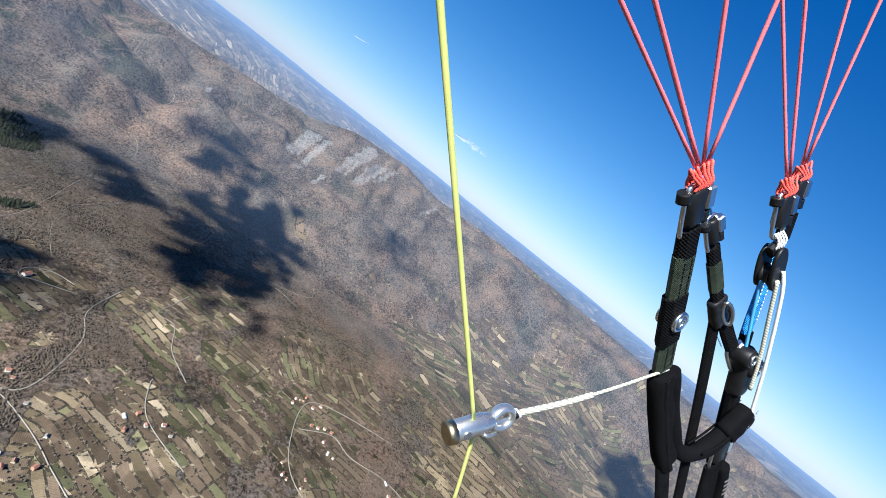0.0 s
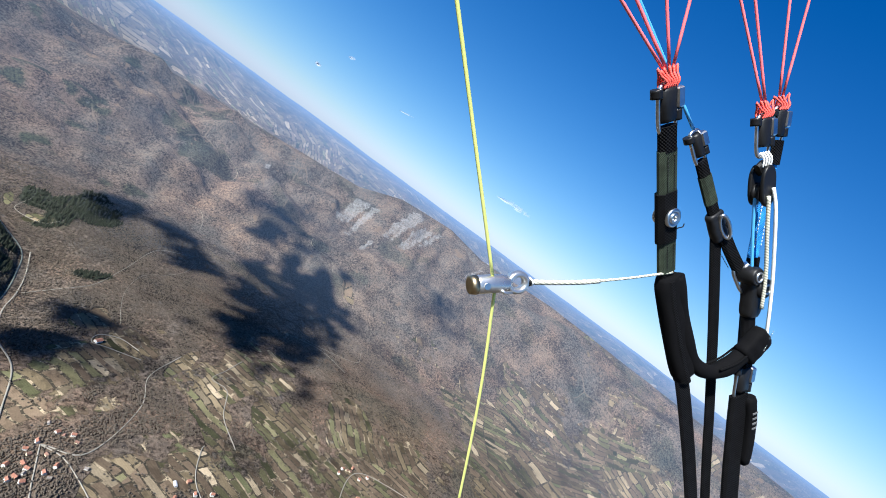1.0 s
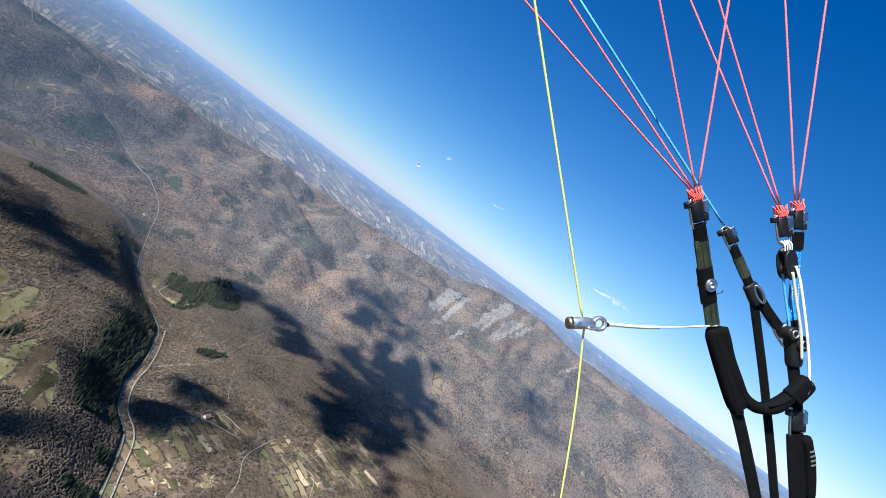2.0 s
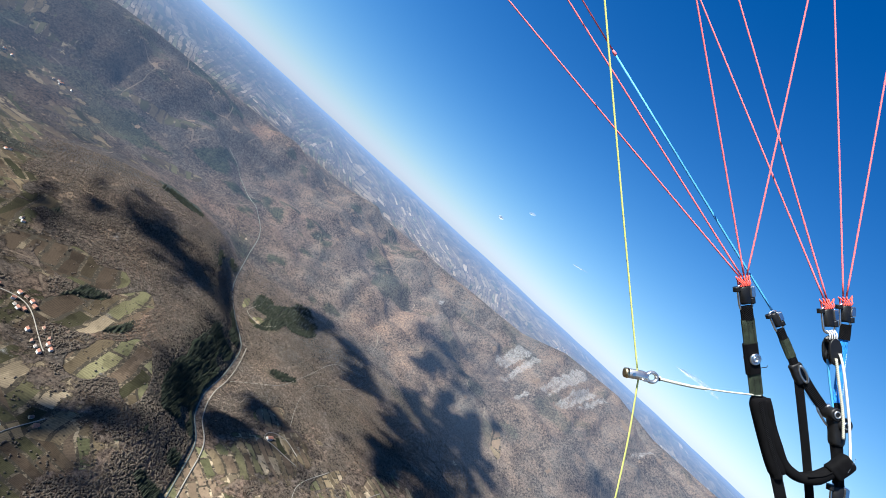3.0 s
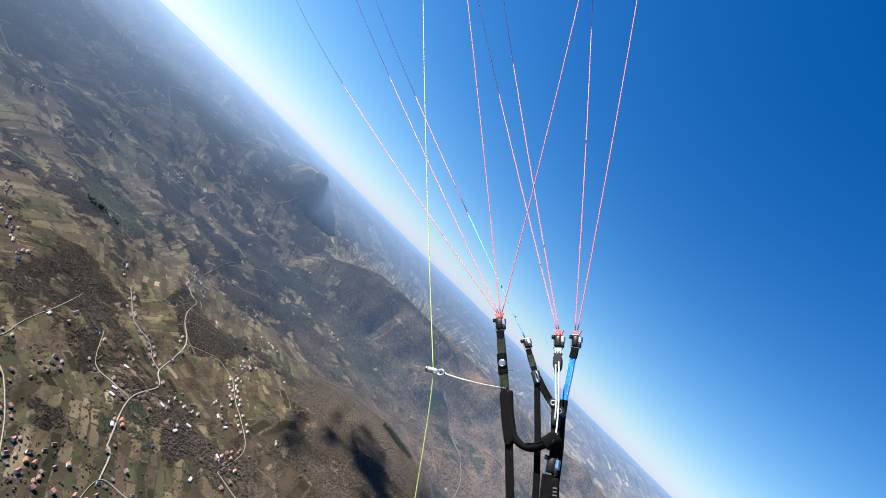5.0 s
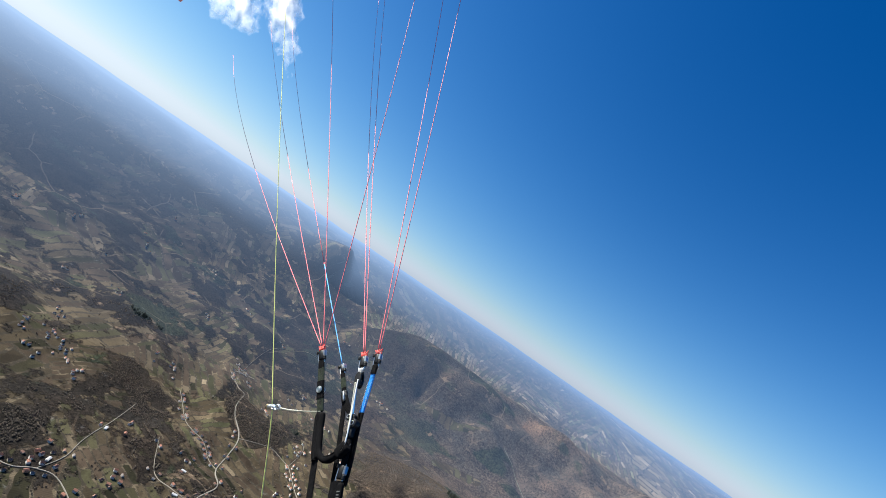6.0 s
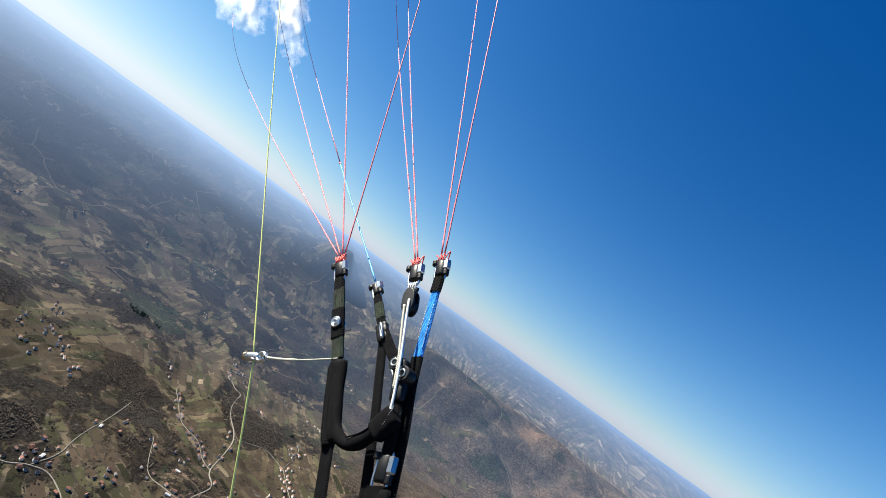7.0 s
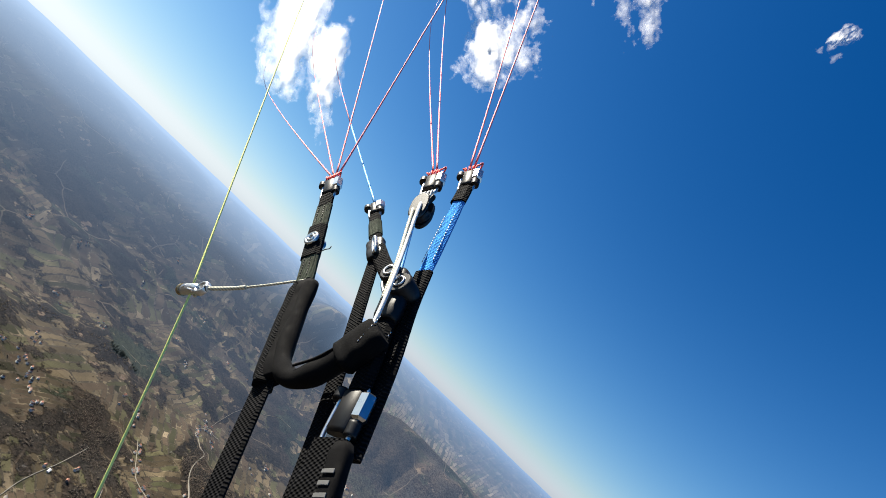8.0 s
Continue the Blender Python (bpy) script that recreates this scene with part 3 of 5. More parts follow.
def ribbon(name, points, width, material, label, category, lift=1.7):
    path = spline(points, 7.0)
    side = np.gradient(path, axis=0)
    side = np.stack([-side[:, 1], side[:, 0]], 1) / np.linalg.norm(side, axis=1, keepdims=True)
    wob = 1 + 0.12 * value_noise(path[:, 0], path[:, 1], 18, 3)
    rows = []
    for k in (-0.62, -0.5, 0.0, 0.5, 0.62):
        p = path + side * (k * 0.8 * width / SCALE * wob)[:, None]
        rows.append(np.column_stack([p, height(path[:, 0], path[:, 1]) * 0.5 + height(p[:, 0], p[:, 1]) * 0.5 ]))
    v = true_place(np.stack(rows, 1))
    v[:, :, 2] += lift + np.array([-1.2, 0.0, 0.12, 0.0, -1.2])
    n, m = v.shape[:2]
    i, j = np.meshgrid(np.arange(n - 1), np.arange(m - 1), indexing="ij")
    faces = np.stack([i * m + j, i * m + j + 1, (i + 1) * m + j + 1, (i + 1) * m + j], -1).reshape(-1, 4)
    return tagged(array_mesh(name, v.reshape(-1, 3), faces, material), label, category, kind="structure")


HILL_ROADS = ((((308, 457), (356, 426), (446, 492), (482, 559), (560, 605)), 6), (((483, 624), (457, 658), (418, 666), (404, 648), (429, 633), (480, 600)), 5),
              (((556, 384), (573, 450), (614, 510), (600, 540), (640, 560), (695, 588)), 5))
NORTH_VILLAGE_ROADS = (
                       (((-366, 540), (-457, 598), (-480, 682), (-532, 701), (-614, 813), (-738, 837), (-807, 913), (-849, 890), (-947, 886), (-963, 948), (-911, 1022)), 8),
                       (((-16, 642), (-84, 714), (-158, 717), (-215, 717)), 5), (((-305, 516), (-347, 543), (-366, 540)), 8),
                       (((-144, 433), (-197, 439), (-269, 468), (-305, 516), (-248, 551), (-206, 590), (-138, 588), (-105, 587), (-85, 556)), 6),
                       (((-451, 912), (-366, 867), (-310, 845), (-230, 800), (-215, 717)), 5))
SOUTH_VILLAGE_ROADS = ((((4, 408), (-15, 457), (-59, 481), (-44, 509), (-59, 563), (-92, 589), (-124, 591), (-153, 595)), 6),
                       (((-15, 457), (6, 473), (7, 505), (40, 540)), 5), (((-700, 150), (-691, 196), (-645, 252), (-637, 290), (-610, 324), (-511, 352), (-420, 360)), 6),
                       (((-637, 290), (-660, 330), (-700, 360), (-760, 420), (-830, 480)), 5), (((-457, 598), (-520, 560), (-600, 520), (-700, 540)), 5),
                       (((-532, 701), (-640, 690), (-760, 640), (-900, 640)), 5))
LOWER_ROADS = ((((-614, 813), (-560, 860), (-520, 900), (-451, 912)), 5), (((469, 250), (469, 339), (500, 390), (511, 400)), 5),
               (((600, 60), (613, 180), (680, 250), (769, 293), (830, 250), (900, 140)), 5), (((345, 250), (345, 341), (330, 420), (308, 457)), 5),
               (((798, -60), (798, 78), (760, 160), (760, 212), (700, 250)), 5), (((235, 330), (274, 352), (294, 411), (308, 457)), 6),
               (((1000, 560), (981, 642), (900, 700)), 4), (((-963, 948), (-1050, 1080), (-1120, 1250), (-1090, 1450), (-1011, 1563)), 6))
FOREST_TRACKS = ((((-523, 1048), (-480, 1000), (-451, 912)), 5), (((330, 1140), (300, 1090), (345, 1040), (390, 1060)), 4),
                 (((300, 800), (420, 820), (520, 900), (640, 1010), (760, 1020)), 5),
                 (((640, 1260), (700, 1330), (800, 1350), (892, 1336), (880, 1250), (840, 1180)), 3),
                 (((756, 987), (700, 930), (640, 900), (561, 874), (500, 800), (470, 700)), 3), (((1278, 986), (1330, 1060), (1300, 1150), (1380, 1230)), 3),
                 (((947, 688), (1010, 640), (1090, 600), (1150, 640)), 3), (((1187, 1815), (1230, 1740), (1180, 1660), (1120, 1600)), 4))
VILLAGE_ROADS = NORTH_VILLAGE_ROADS + SOUTH_VILLAGE_ROADS
ROADS = HILL_ROADS + VILLAGE_ROADS + LOWER_ROADS + FOREST_TRACKS
for points, width in ROADS:
    ribbon("road", points, width * (0.80 if width > 7 else 0.52), M_ROAD, "pale narrow country road winding between fields and houses", "road")
RIVER_BED = [(x + 6, y) for x, y in RIVER]
ribbon("river", RIVER_BED, 5, M_WATER, "dark narrow river at the bottom of a wooded gorge", "river", 1.2)
ribbon("road", [(x + 22, y - 2) for x, y in RIVER[6:]], 5.0, M_ROAD, "pale road that follows the river through the gorge", "road", 2.4)


# ---- woods: bare crowns and firs, and hedges along the fields ----
def crowns(name, x, y, low, high, material, label, pointed=False):
    """Many small crowns in one mesh, each a ragged knob over its trunk's height."""
    n = len(x)
    rng = np.random.default_rng(len(name) + n)
    size = rng.uniform(low, high, n)
    x, y, z = true_place(np.stack([x, y, height(x, y)], -1)).T
    rings = ((0.1, 0.5), (0.55, 0.95)) if not pointed else ((0.0, 0.75), (0.5, 0.42))
    sides, verts = 4, []
    for level, wide in rings:
        for k in range(sides):
            turn = 2 * math.pi * k / sides + rng.uniform(-0.5, 0.5, n)
            rad = 0.5 * size * wide * rng.uniform(0.6, 1.3, n)
            up = size * (1.5 if pointed else 0.95) * (level + rng.uniform(-0.08, 0.08, n))
            verts.append(np.stack([x + rad * np.cos(turn), y + rad * np.sin(turn), z + up], -1))
    verts.append(np.stack([x, y, z + size * (1.7 if pointed else 1.0)], -1))
    v = np.stack(verts, 1)
    tris = []
    for ring in range(1):
        for k in range(sides):
            a, b = ring * sides + k, ring * sides + (k + 1) % sides
            tris += [(a, b, b + sides), (a, b + sides, a + sides)]
    tris += [(sides + k, sides + (k + 1) % sides, 2 * sides) for k in range(sides)]
    faces = (np.array(tris)[None] + (np.arange(n) * v.shape[1])[:, None, None]).reshape(-1, 3)
    return tagged(array_mesh(name, v.reshape(-1, 3), faces, material, not pointed), label, "woods", kind="stuff")


def scatter_woods():
    rng = np.random.default_rng(5)
    n = 470000
    az = np.radians(rng.uniform(-20, 185, n))
    r = 350 * (1350 / 350) ** rng.uniform(0, 1, n) ** 0.9
    x, y = r * np.cos(az), r * np.sin(az)
    cover = cover_of(x, y)
    wood, fir, hedge = cover["wood"], cover["fir"], cover["hedge"]
    road = np.zeros(n, bool)
    for points, width in ROADS:
        path = spline(points, 12.0)
        near = (x > path[:, 0].min() - 15) & (x < path[:, 0].max() + 15) & (y > path[:, 1].min() - 15) & (y < path[:, 1].max() + 15)
        idx = np.where(near)[0]
        if len(idx):
            dist = np.min(np.hypot(x[idx, None] - path[None, :, 0], y[idx, None] - path[None, :, 1]), 1)
            road[idx[dist < width * 0.3 + 3]] = True
    dist, side = river_side(x, y)
    free = ~road & ((dist > 20) | (side > 0) & (dist > 6))
    dense = (rng.uniform(0, 1, n) < 0.6) & (cover["dense"] > 0.14)
    rows = (hedge > 0.5) & (rng.uniform(0, 1, n) < 0.07)
    lone = (wood < 0.2) & (rng.uniform(0, 1, n) < 0.0012)
    firs = free & (fir > 0.5) & dense
    bare = free & (dense | rows | lone) & ~firs
    crowns("woodland", x[bare], y[bare], 2.6, 5.6, M_BARE, "bare brown winter trees of woods and hedges on the hills")
    crowns("fir_wood", x[firs], y[firs], 5.0, 10.0, M_FIR, "dark green firs among bare trees on the slopes", True)


scatter_woods()


# ---- houses ----
def box(bm, x0, x1, y0, y1, z0, z1):
    v = [bm.verts.new(p) for p in ((x0, y0, z0), (x1, y0, z0), (x1, y1, z0), (x0, y1, z0), (x0, y0, z1), (x1, y0, z1), (x1, y1, z1), (x0, y1, z1))]
    for f in ((0, 3, 2, 1), (4, 5, 6, 7), (0, 1, 5, 4), (1, 2, 6, 5), (2, 3, 7, 6), (3, 0, 4, 7)):
        bm.faces.new([v[i] for i in f])


def house(length, depth, storeys, pitch, wall, roof, label):
    top = 2.7 * storeys + 0.4
    ob = thing("house", label, "house", "village houses")
    bm = bmesh.new()
    box(bm, -length / 2, length / 2, -depth / 2, depth / 2, -2.5, top)
    ridge = top + depth / 2 * pitch
    for sx in (-1, 1):
        a = [bm.verts.new((sx * length / 2, sy * depth / 2, top)) for sy in (-1, 1)] + [bm.verts.new((sx * length / 2, 0, ridge))]
        bm.faces.new(a if sx > 0 else a[::-1])
    part("wall", bm, wall, ob)
    bm = bmesh.new()
    over, thick = 0.6, 0.25
    for sy in (-1, 1):
        low, eave = sy * (depth / 2 + over), top - over * pitch
        up = Vector((0, 0, thick))
        base = [Vector((-length / 2 - over, low, eave)), Vector((length / 2 + over, low, eave)), Vector((length / 2 + over, 0, ridge)), Vector((-length / 2 - over, 0, ridge))]
        v = [bm.verts.new(p + up * 0.1) for p in base] + [bm.verts.new(p + up * 1.1) for p in base]
        for f in ((0, 1, 2, 3), (4, 7, 6, 5), (0, 4, 5, 1), (1, 5, 6, 2), (2, 6, 7, 3), (3, 7, 4, 0)):
            bm.faces.new([v[i] for i in f])
    bmesh.ops.recalc_face_normals(bm, faces=bm.faces)
    part("roof", bm, roof, ob)
    bm = bmesh.new()
    box(bm, length * 0.18, length * 0.18 + 0.7, 0.4, 1.1, ridge - 0.8, ridge + 1.0)
    part("chimney", bm, WALLS[2], ob)
    for s in range(storeys - 1, storeys):
        for k in (-0.25, 0.25):
            for sy in (-1, 1):
                bm = bmesh.new()
                cx, zz, yy = k * length, 1.0 + 2.7 * s, sy * depth / 2
                box(bm, cx - 0.6, cx + 0.6, min(yy, yy + sy * 0.06), max(yy, yy + sy * 0.06), zz, zz + 1.4)
                part("window", bm, M_GLASS, ob)
    return ob


MODELS = [house(9, 7.4, 2, 0.75, WALLS[0], ROOFS[0], "white plastered village house under a red tiled gable roof"),
          house(8, 6.6, 1, 0.8, WALLS[1], ROOFS[1], "cream village house under an old brown tiled roof"),
          house(9.6, 7.2, 2, 0.6, WALLS[2], ROOFS[0], "unplastered brick house under a red tiled roof"),
          house(7.4, 6, 1, 0.9, WALLS[0], ROOFS[2], "small white house under a grey roof"),
          house(15, 6.6, 1, 0.4, WALLS[0], ROOFS[3], "long white shed under a pale metal roof")]
VILLAGES = ((-412, 380, 13, 36), (-345, 440, 10, 34), (-278, 500, 6, 26), (-222, 745, 13, 34), (-485, 986, 15, 45), (-389, 711, 20, 42), (-223, 485, 14, 46), (-191, 423, 14, 55), (-194, 881, 7, 18), (-1011, 1563, 16, 80), (-920, 1287, 18, 80),
            (-103, 622, 4, 18), (981, 642, 7, 26), (469, 339, 10, 28), (769, 293, 13, 30), (740, 222, 9, 34), (345, 341, 4, 22), (613, 180, 8, 25), (798, 78, 10, 50),
            (314, 461, 14, 38), (294, 411, 14, 34), (274, 352, 12, 30), (-662, 298, 9, 22), (-597, 405, 8, 24), (-597, 592, 13, 38), (-1087, 1680, 16, 100))
PLACED = [(417, 648)]


def settle():
    rng = random.Random(3)
    spots = []
    for cx, cy, n, spread in VILLAGES:
        for _ in range(int(n * 1.2)):
            spots.append((rng.gauss(cx, spread * 0.58), rng.gauss(cy, spread * 0.58), rng.uniform(0, 180)))
    for points, width in VILLAGE_ROADS:
        path = spline(points, 10.0)
        for a, b in zip(path, path[1:]):
            if rng.random() < 0.33:
                way = (b - a) / np.linalg.norm(b - a)
                for bank in (-1, 1):
                    off = bank * rng.choice((rng.uniform(6, 10), rng.uniform(6, 11), rng.uniform(6, 20)))
                    spots.append((a[0] - way[1] * off, a[1] + way[0] * off, math.degrees(math.atan2(way[1], way[0])) + rng.gauss(0, 8)))
    for _ in range(65):
        az, r = radians(rng.uniform(108, 174)), 800 * 3.4 ** rng.random()
        cx, cy = r * math.cos(az), r * math.sin(az)
        for _ in range(rng.randint(3, 9)):
            spots.append((rng.gauss(cx, 24), rng.gauss(cy, 7), rng.uniform(0, 180)))
    tracks = [spline(points, 6.0) for points, width in ROADS]
    roads = np.concatenate(tracks)
    spots.sort(key=lambda p: math.hypot(p[0], p[1]))
    wooded = cover_of(np.array([p[0] for p in spots]), np.array([p[1] for p in spots]))["wood"]
    spots = [p for p, w in zip(spots, wooded) if w < 0.5 or math.hypot(p[0], p[1]) < 800]
    count, verts, walls, roofs = 0, [], [], []
    for x, y, turn in spots:
        if math.hypot(x, y) < 330 or math.hypot(x + 22, y - 495) < 46 or min(math.hypot(x - px, y - py) for px, py in PLACED) < 6.8 or np.min(np.hypot(roads[:, 0] - x, roads[:, 1] - y)) < 5.0:
            continue
        PLACED.append((x, y))
        m = pose(*stand(x, y, 0.3), 0, 0, turn)
        if count < 285:
            copy_thing(rng.choices(MODELS, (5, 4, 2, 2, 1))[0], m)
            count += 1
            continue
        a, b, h = rng.uniform(3.6, 5.2), rng.uniform(3.0, 4.0), rng.uniform(3, 6)
        base = len(verts)
        verts += [tuple(m @ Vector(p)) for p in ((-a, -b, -2), (a, -b, -2), (a, b, -2), (-a, b, -2), (-a, -b, h), (a, -b, h), (a, b, h), (-a, b, h), (-a, 0, h + 3), (a, 0, h + 3))]
        walls += [[base + i for i in f] for f in ((0, 1, 5, 4), (1, 2, 6, 5), (2, 3, 7, 6), (3, 0, 4, 7))]
        roofs += [[base + i for i in f] for f in ((4, 5, 9, 8), (6, 7, 8, 9))]
        walls += [[base + 5, base + 6, base + 9, base + 9], [base + 7, base + 4, base + 8, base + 8]]
    data = bpy.data.meshes.new("far_houses")
    data.from_pydata(verts, [], [list(dict.fromkeys(f)) for f in walls + roofs])
    data.materials.append(WALLS[0]), data.materials.append(ROOFS[1]), data.materials.append(ROOFS[0])
    for k, f in enumerate(data.polygons):
        f.material_index = 0 if k < len(walls) else 1 + ((k - len(walls)) // 2) % 2
    tagged(new("far_houses", data), "scattered white houses with brown roofs in far villages", "houses", kind="stuff")


settle()
for k, model in enumerate(MODELS):
    x, y = ((-300, 560), (-260, 700), (-420, 640), (-330, 620), (-230, 660))[k]
    model.matrix_basis = pose(*stand(x, y, 0.3), 0, 0, 30 * k)
big = house(20, 12, 2, 0.5, WALLS[0], ROOFS[0], "large white house with a red roof alone on the wooded slope")
big.matrix_basis = pose(*stand(417, 648, 0.3), 0, 0, 35)


# ---- graveyard by the road: paved lot, wall of hedges and rows of stones ----
def slab(name, points, material, label, category, lift):
    v = [(x, y) for x, y in points]
    bm = bmesh.new()
    low = [bm.verts.new(stand(x, y, -1.0)) for x, y in v]
    top = [bm.verts.new(stand(x, y, lift)) for x, y in v]
    bm.faces.new(top)
    for i in range(len(v)):
        j = (i + 1) % len(v)
        bm.faces.new((low[i], low[j], top[j], top[i]))
    bmesh.ops.recalc_face_normals(bm, faces=bm.faces)
    bmesh.ops.triangulate(bm, faces=[f for f in bm.faces if len(f.verts) > 4])
    return tagged(part(name, bm, material), label, category, kind="structure")


slab("pavement", ((-61, 480), (-46, 494), (-19, 463), (-27, 455)), M_ASPHALT, "grey paved parking lot beside the graveyard", "pavement", 1.4)


def graves():
    rng = np.random.default_rng(8)
    n = 1300
    u, v = rng.uniform(0, 1, n), rng.uniform(0, 1, n)
    u = np.round(u * 26) / 26 + rng.uniform(-0.008, 0.008, n)
    v = np.round(v * 30) / 30
    a, b, c, d = (np.array(p, float) for p in ((-46, 497), (-9, 530), (5, 515), (-14, 465)))
    p = (1 - u)[:, None] * ((1 - v)[:, None] * a + v[:, None] * b) + u[:, None] * ((1 - v)[:, None] * d + v[:, None] * c)
    bm = bmesh.new()
    for x, y in p:
        (x, y, z), w, l, h = stand(x, y), rng.uniform(0.5, 0.9), rng.uniform(0.8, 1.4), rng.uniform(0.6, 1.4)
        box(bm, x - w, x + w, y - l, y + l, z - 0.5, z + h)
    return tagged(part("gravestones", bm, M_STONE), "rows of grey and white gravestones in a village graveyard", "graves", kind="stuff")


graves()


# ---- fair-weather clouds ----
def cloud_material(name, low, high, rag, rough):
    n = Nodes(name)
    where = n.coords("World")
    lumps = n.noise(rough, 7, 0.6, where)
    n.bump(lumps, 0.25, 12.0)
    mat = n.done(rgb(0.96, 0.96, 0.96), 1.0, Specular_IOR_Level=0.0)
    thin = n.add("BsdfTranslucent", Color=rgb(0.98, 0.98, 0.98))
    clear = n.add("BsdfTransparent", Color=rgb(1, 1, 1))
    vapour, blend = n.add("MixShader"), n.add("MixShader")
    n.put(vapour.inputs[0], 0.6), n.put(vapour.inputs[1], n.shader.outputs[0]), n.put(vapour.inputs[2], thin.outputs[0])
    dense = n.add("Attribute")
    dense.attribute_name = "dense"
    ragged = n.math("ADD", dense.outputs["Fac"], n.fit(lumps, 0.2, 0.8, -rag, rag))
    n.put(blend.inputs[0], n.fit(ragged, low, high, 0.0, 0.99)), n.put(blend.inputs[1], clear.outputs[0]), n.put(blend.inputs[2], vapour.outputs[0])
    n.put(n.tree.nodes["Material Output"].inputs["Surface"], blend.outputs[0])
    return mat


M_CLOUD, M_DENSE_CLOUD = cloud_material("cloud", -0.10, 0.62, 0.36, 0.014), cloud_material("dense_cloud", 0.0, 0.20, 0.85, 0.009)


def cloud(centre, long, wide, tall, turn, seed, lean=0.0, thin=0.0, cells=70, vapour=M_CLOUD):
    """A bank of vapour: a billowing shell, dense in the middle and thinning out in shreds; lean tips its top away from the valley."""
    u, v = np.meshgrid(np.linspace(-1.5, 1.5, cells), np.linspace(-1.5, 1.5, cells), indexing="ij")
    drift_u, drift_v = (28 * fractal(u * 100 + 91 * seed, v * 100, 60, seed + k, 3) for k in (31, 57))
    billow = fractal((u * 0.8 + v * 0.6) * 100 + drift_u + 777 * seed, (v * 0.8 - u * 0.6) * 100 + drift_v, 85, seed, 5)
    dense = 0.72 - thin - np.hypot(u, v) + 0.85 * billow
    lift = tall * np.clip(dense, 0, 1) ** 0.6 * (1 + 0.5 * fractal(u * 100, v * 100 + 555 * seed, 30, seed + 9, 4))
    i, j = np.meshgrid(np.arange(cells - 1), np.arange(cells - 1), indexing="ij")
    faces = np.stack([i * cells + j, (i + 1) * cells + j, (i + 1) * cells + j + 1, i * cells + j + 1], -1).reshape(-1, 4)
    faces = faces[dense.ravel()[faces].max(1) > -0.45]
    used, faces = np.unique(faces, return_inverse=True)
    points = np.stack([u * long, v * wide, lift], -1).reshape(-1, 3)[used]
    ob = array_mesh("cloud", points, faces.reshape(-1, 4), vapour)
    paint = ob.data.attributes.new("dense", "FLOAT", "POINT")
    paint.data.foreach_set("value", dense.ravel()[used].astype(np.float32))
    tagged(ob, "small white ragged fair-weather cloud in the blue sky", "cloud", "clouds")
    ob.matrix_basis = pose(*centre, 0, 0, math.degrees(math.atan2(centre[1], centre[0])) - 90) @ Matrix.Rotation(-lean, 4, "X") @ Matrix.Rotation(radians(turn), 4, "Z") if lean else pose(*centre, 0, 0, turn)
    return ob


def toward(az, el, dist):
    a, e = radians(float(bearing(az))), radians(el)
    return (dist * math.cos(e) * math.cos(a), dist * math.cos(e) * math.sin(a), EYE + dist * math.sin(e))


def over(x, y, high):
    """The place at that height from which a cloud shades (x, y)."""
    px, py, pz = stand(x, y)
    k = (high - pz) / SUN.z
    return (px + SUN.x * k, py + SUN.y * k, high)


def clouds():
    # in view above the plain
    cloud(toward(171.0, 15.5, 2000), 260, 130, 70, 60, 1, 1.25)
    cloud(toward(165.5, 16.0, 2000), 240, 120, 70, 50, 2, 1.25)
    cloud(toward(152.0, 33.2, 3400), 430, 300, 130, 40, 3, 0.95)
    cloud(toward(142.0, 47.5, 2500), 270, 160, 90, 30, 4, 0.7)
    cloud(toward(95.0, 53.2, 2880), 70, 95, 40, 20, 5, 0.6, 0.08)
    # shreds low over the mountain
    cloud(toward(25.5, 4.8, 4500), 330, 42, 12, -4, 6, 1.3, 0.3)
    cloud(toward(54.0, 4.3, 4500), 44, 26, 12, 10, 7, 1.3, 0.1)
    cloud(toward(41.5, 6.0, 4500), 120, 14, 8, -8, 8, 1.3, 0.25)
    cloud(toward(51.0, 7.2, 4500), 52, 22, 10, -20, 9, 1.3, 0.15)
    # nearer the sun, over the valley: their shade lies on the slopes; plan place, half sizes, heading
    for k, (x, y, a, b, turn) in enumerate(((540, 1210, 66, 32, 50), (745, 1020, 80, 54, 110), (735, 1130, 42, 34, 0), (1110, 1200, 55, 40, 30), (1150, 1040, 40, 32, 0), (1190, 950, 140, 55, 60), (930, 790, 260, 175, 50), (800, 700, 90, 70, 0),
                                            (-35, 1050, 135, 72, -25), (44, 947, 50, 32, 60), (-190, 1045, 55, 80, 0), (75, 560, 48, 30, 20), (90, 480, 40, 22, 40), (-25, 500, 62, 44, 30), (1990, -460, 120, 90, 0))):
        cloud(over(x, y, 3700), a * 3.1, b * 3.1, 60, turn, 20 + k, vapour=M_DENSE_CLOUD)


clouds()


# ---- the wing's rigging close by: x along the row of risers, y up along them, z out of their plane ----
RIG = Matrix(((0.7255, -0.5923, -0.3505, 0), (-0.1646, 0.3451, -0.9240, 0), (0.6683, 0.7280, 0.1528, EYE), (0, 0, 0, 1)))
FRONT_TOP, FRONT_SNAP, FRONT_END = Vector((-0.040, 0.210, 0.004)), Vector((-0.020, 0.086, -0.012)), Vector((-0.010, 0.022, -0.020))
MIDDLE_TOP, ADJUSTER, SIDE_END = Vector((0.029, 0.163, -0.024)), Vector((0.069, 0.053, -0.022)), Vector((0.104, 0.002, -0.020))
REAR_TOP, BLUE_TOP, BLOCK = Vector((0.117, 0.171, -0.012)), Vector((0.160, 0.176, -0.022)), Vector((0.1185, 0.096, -0.010))
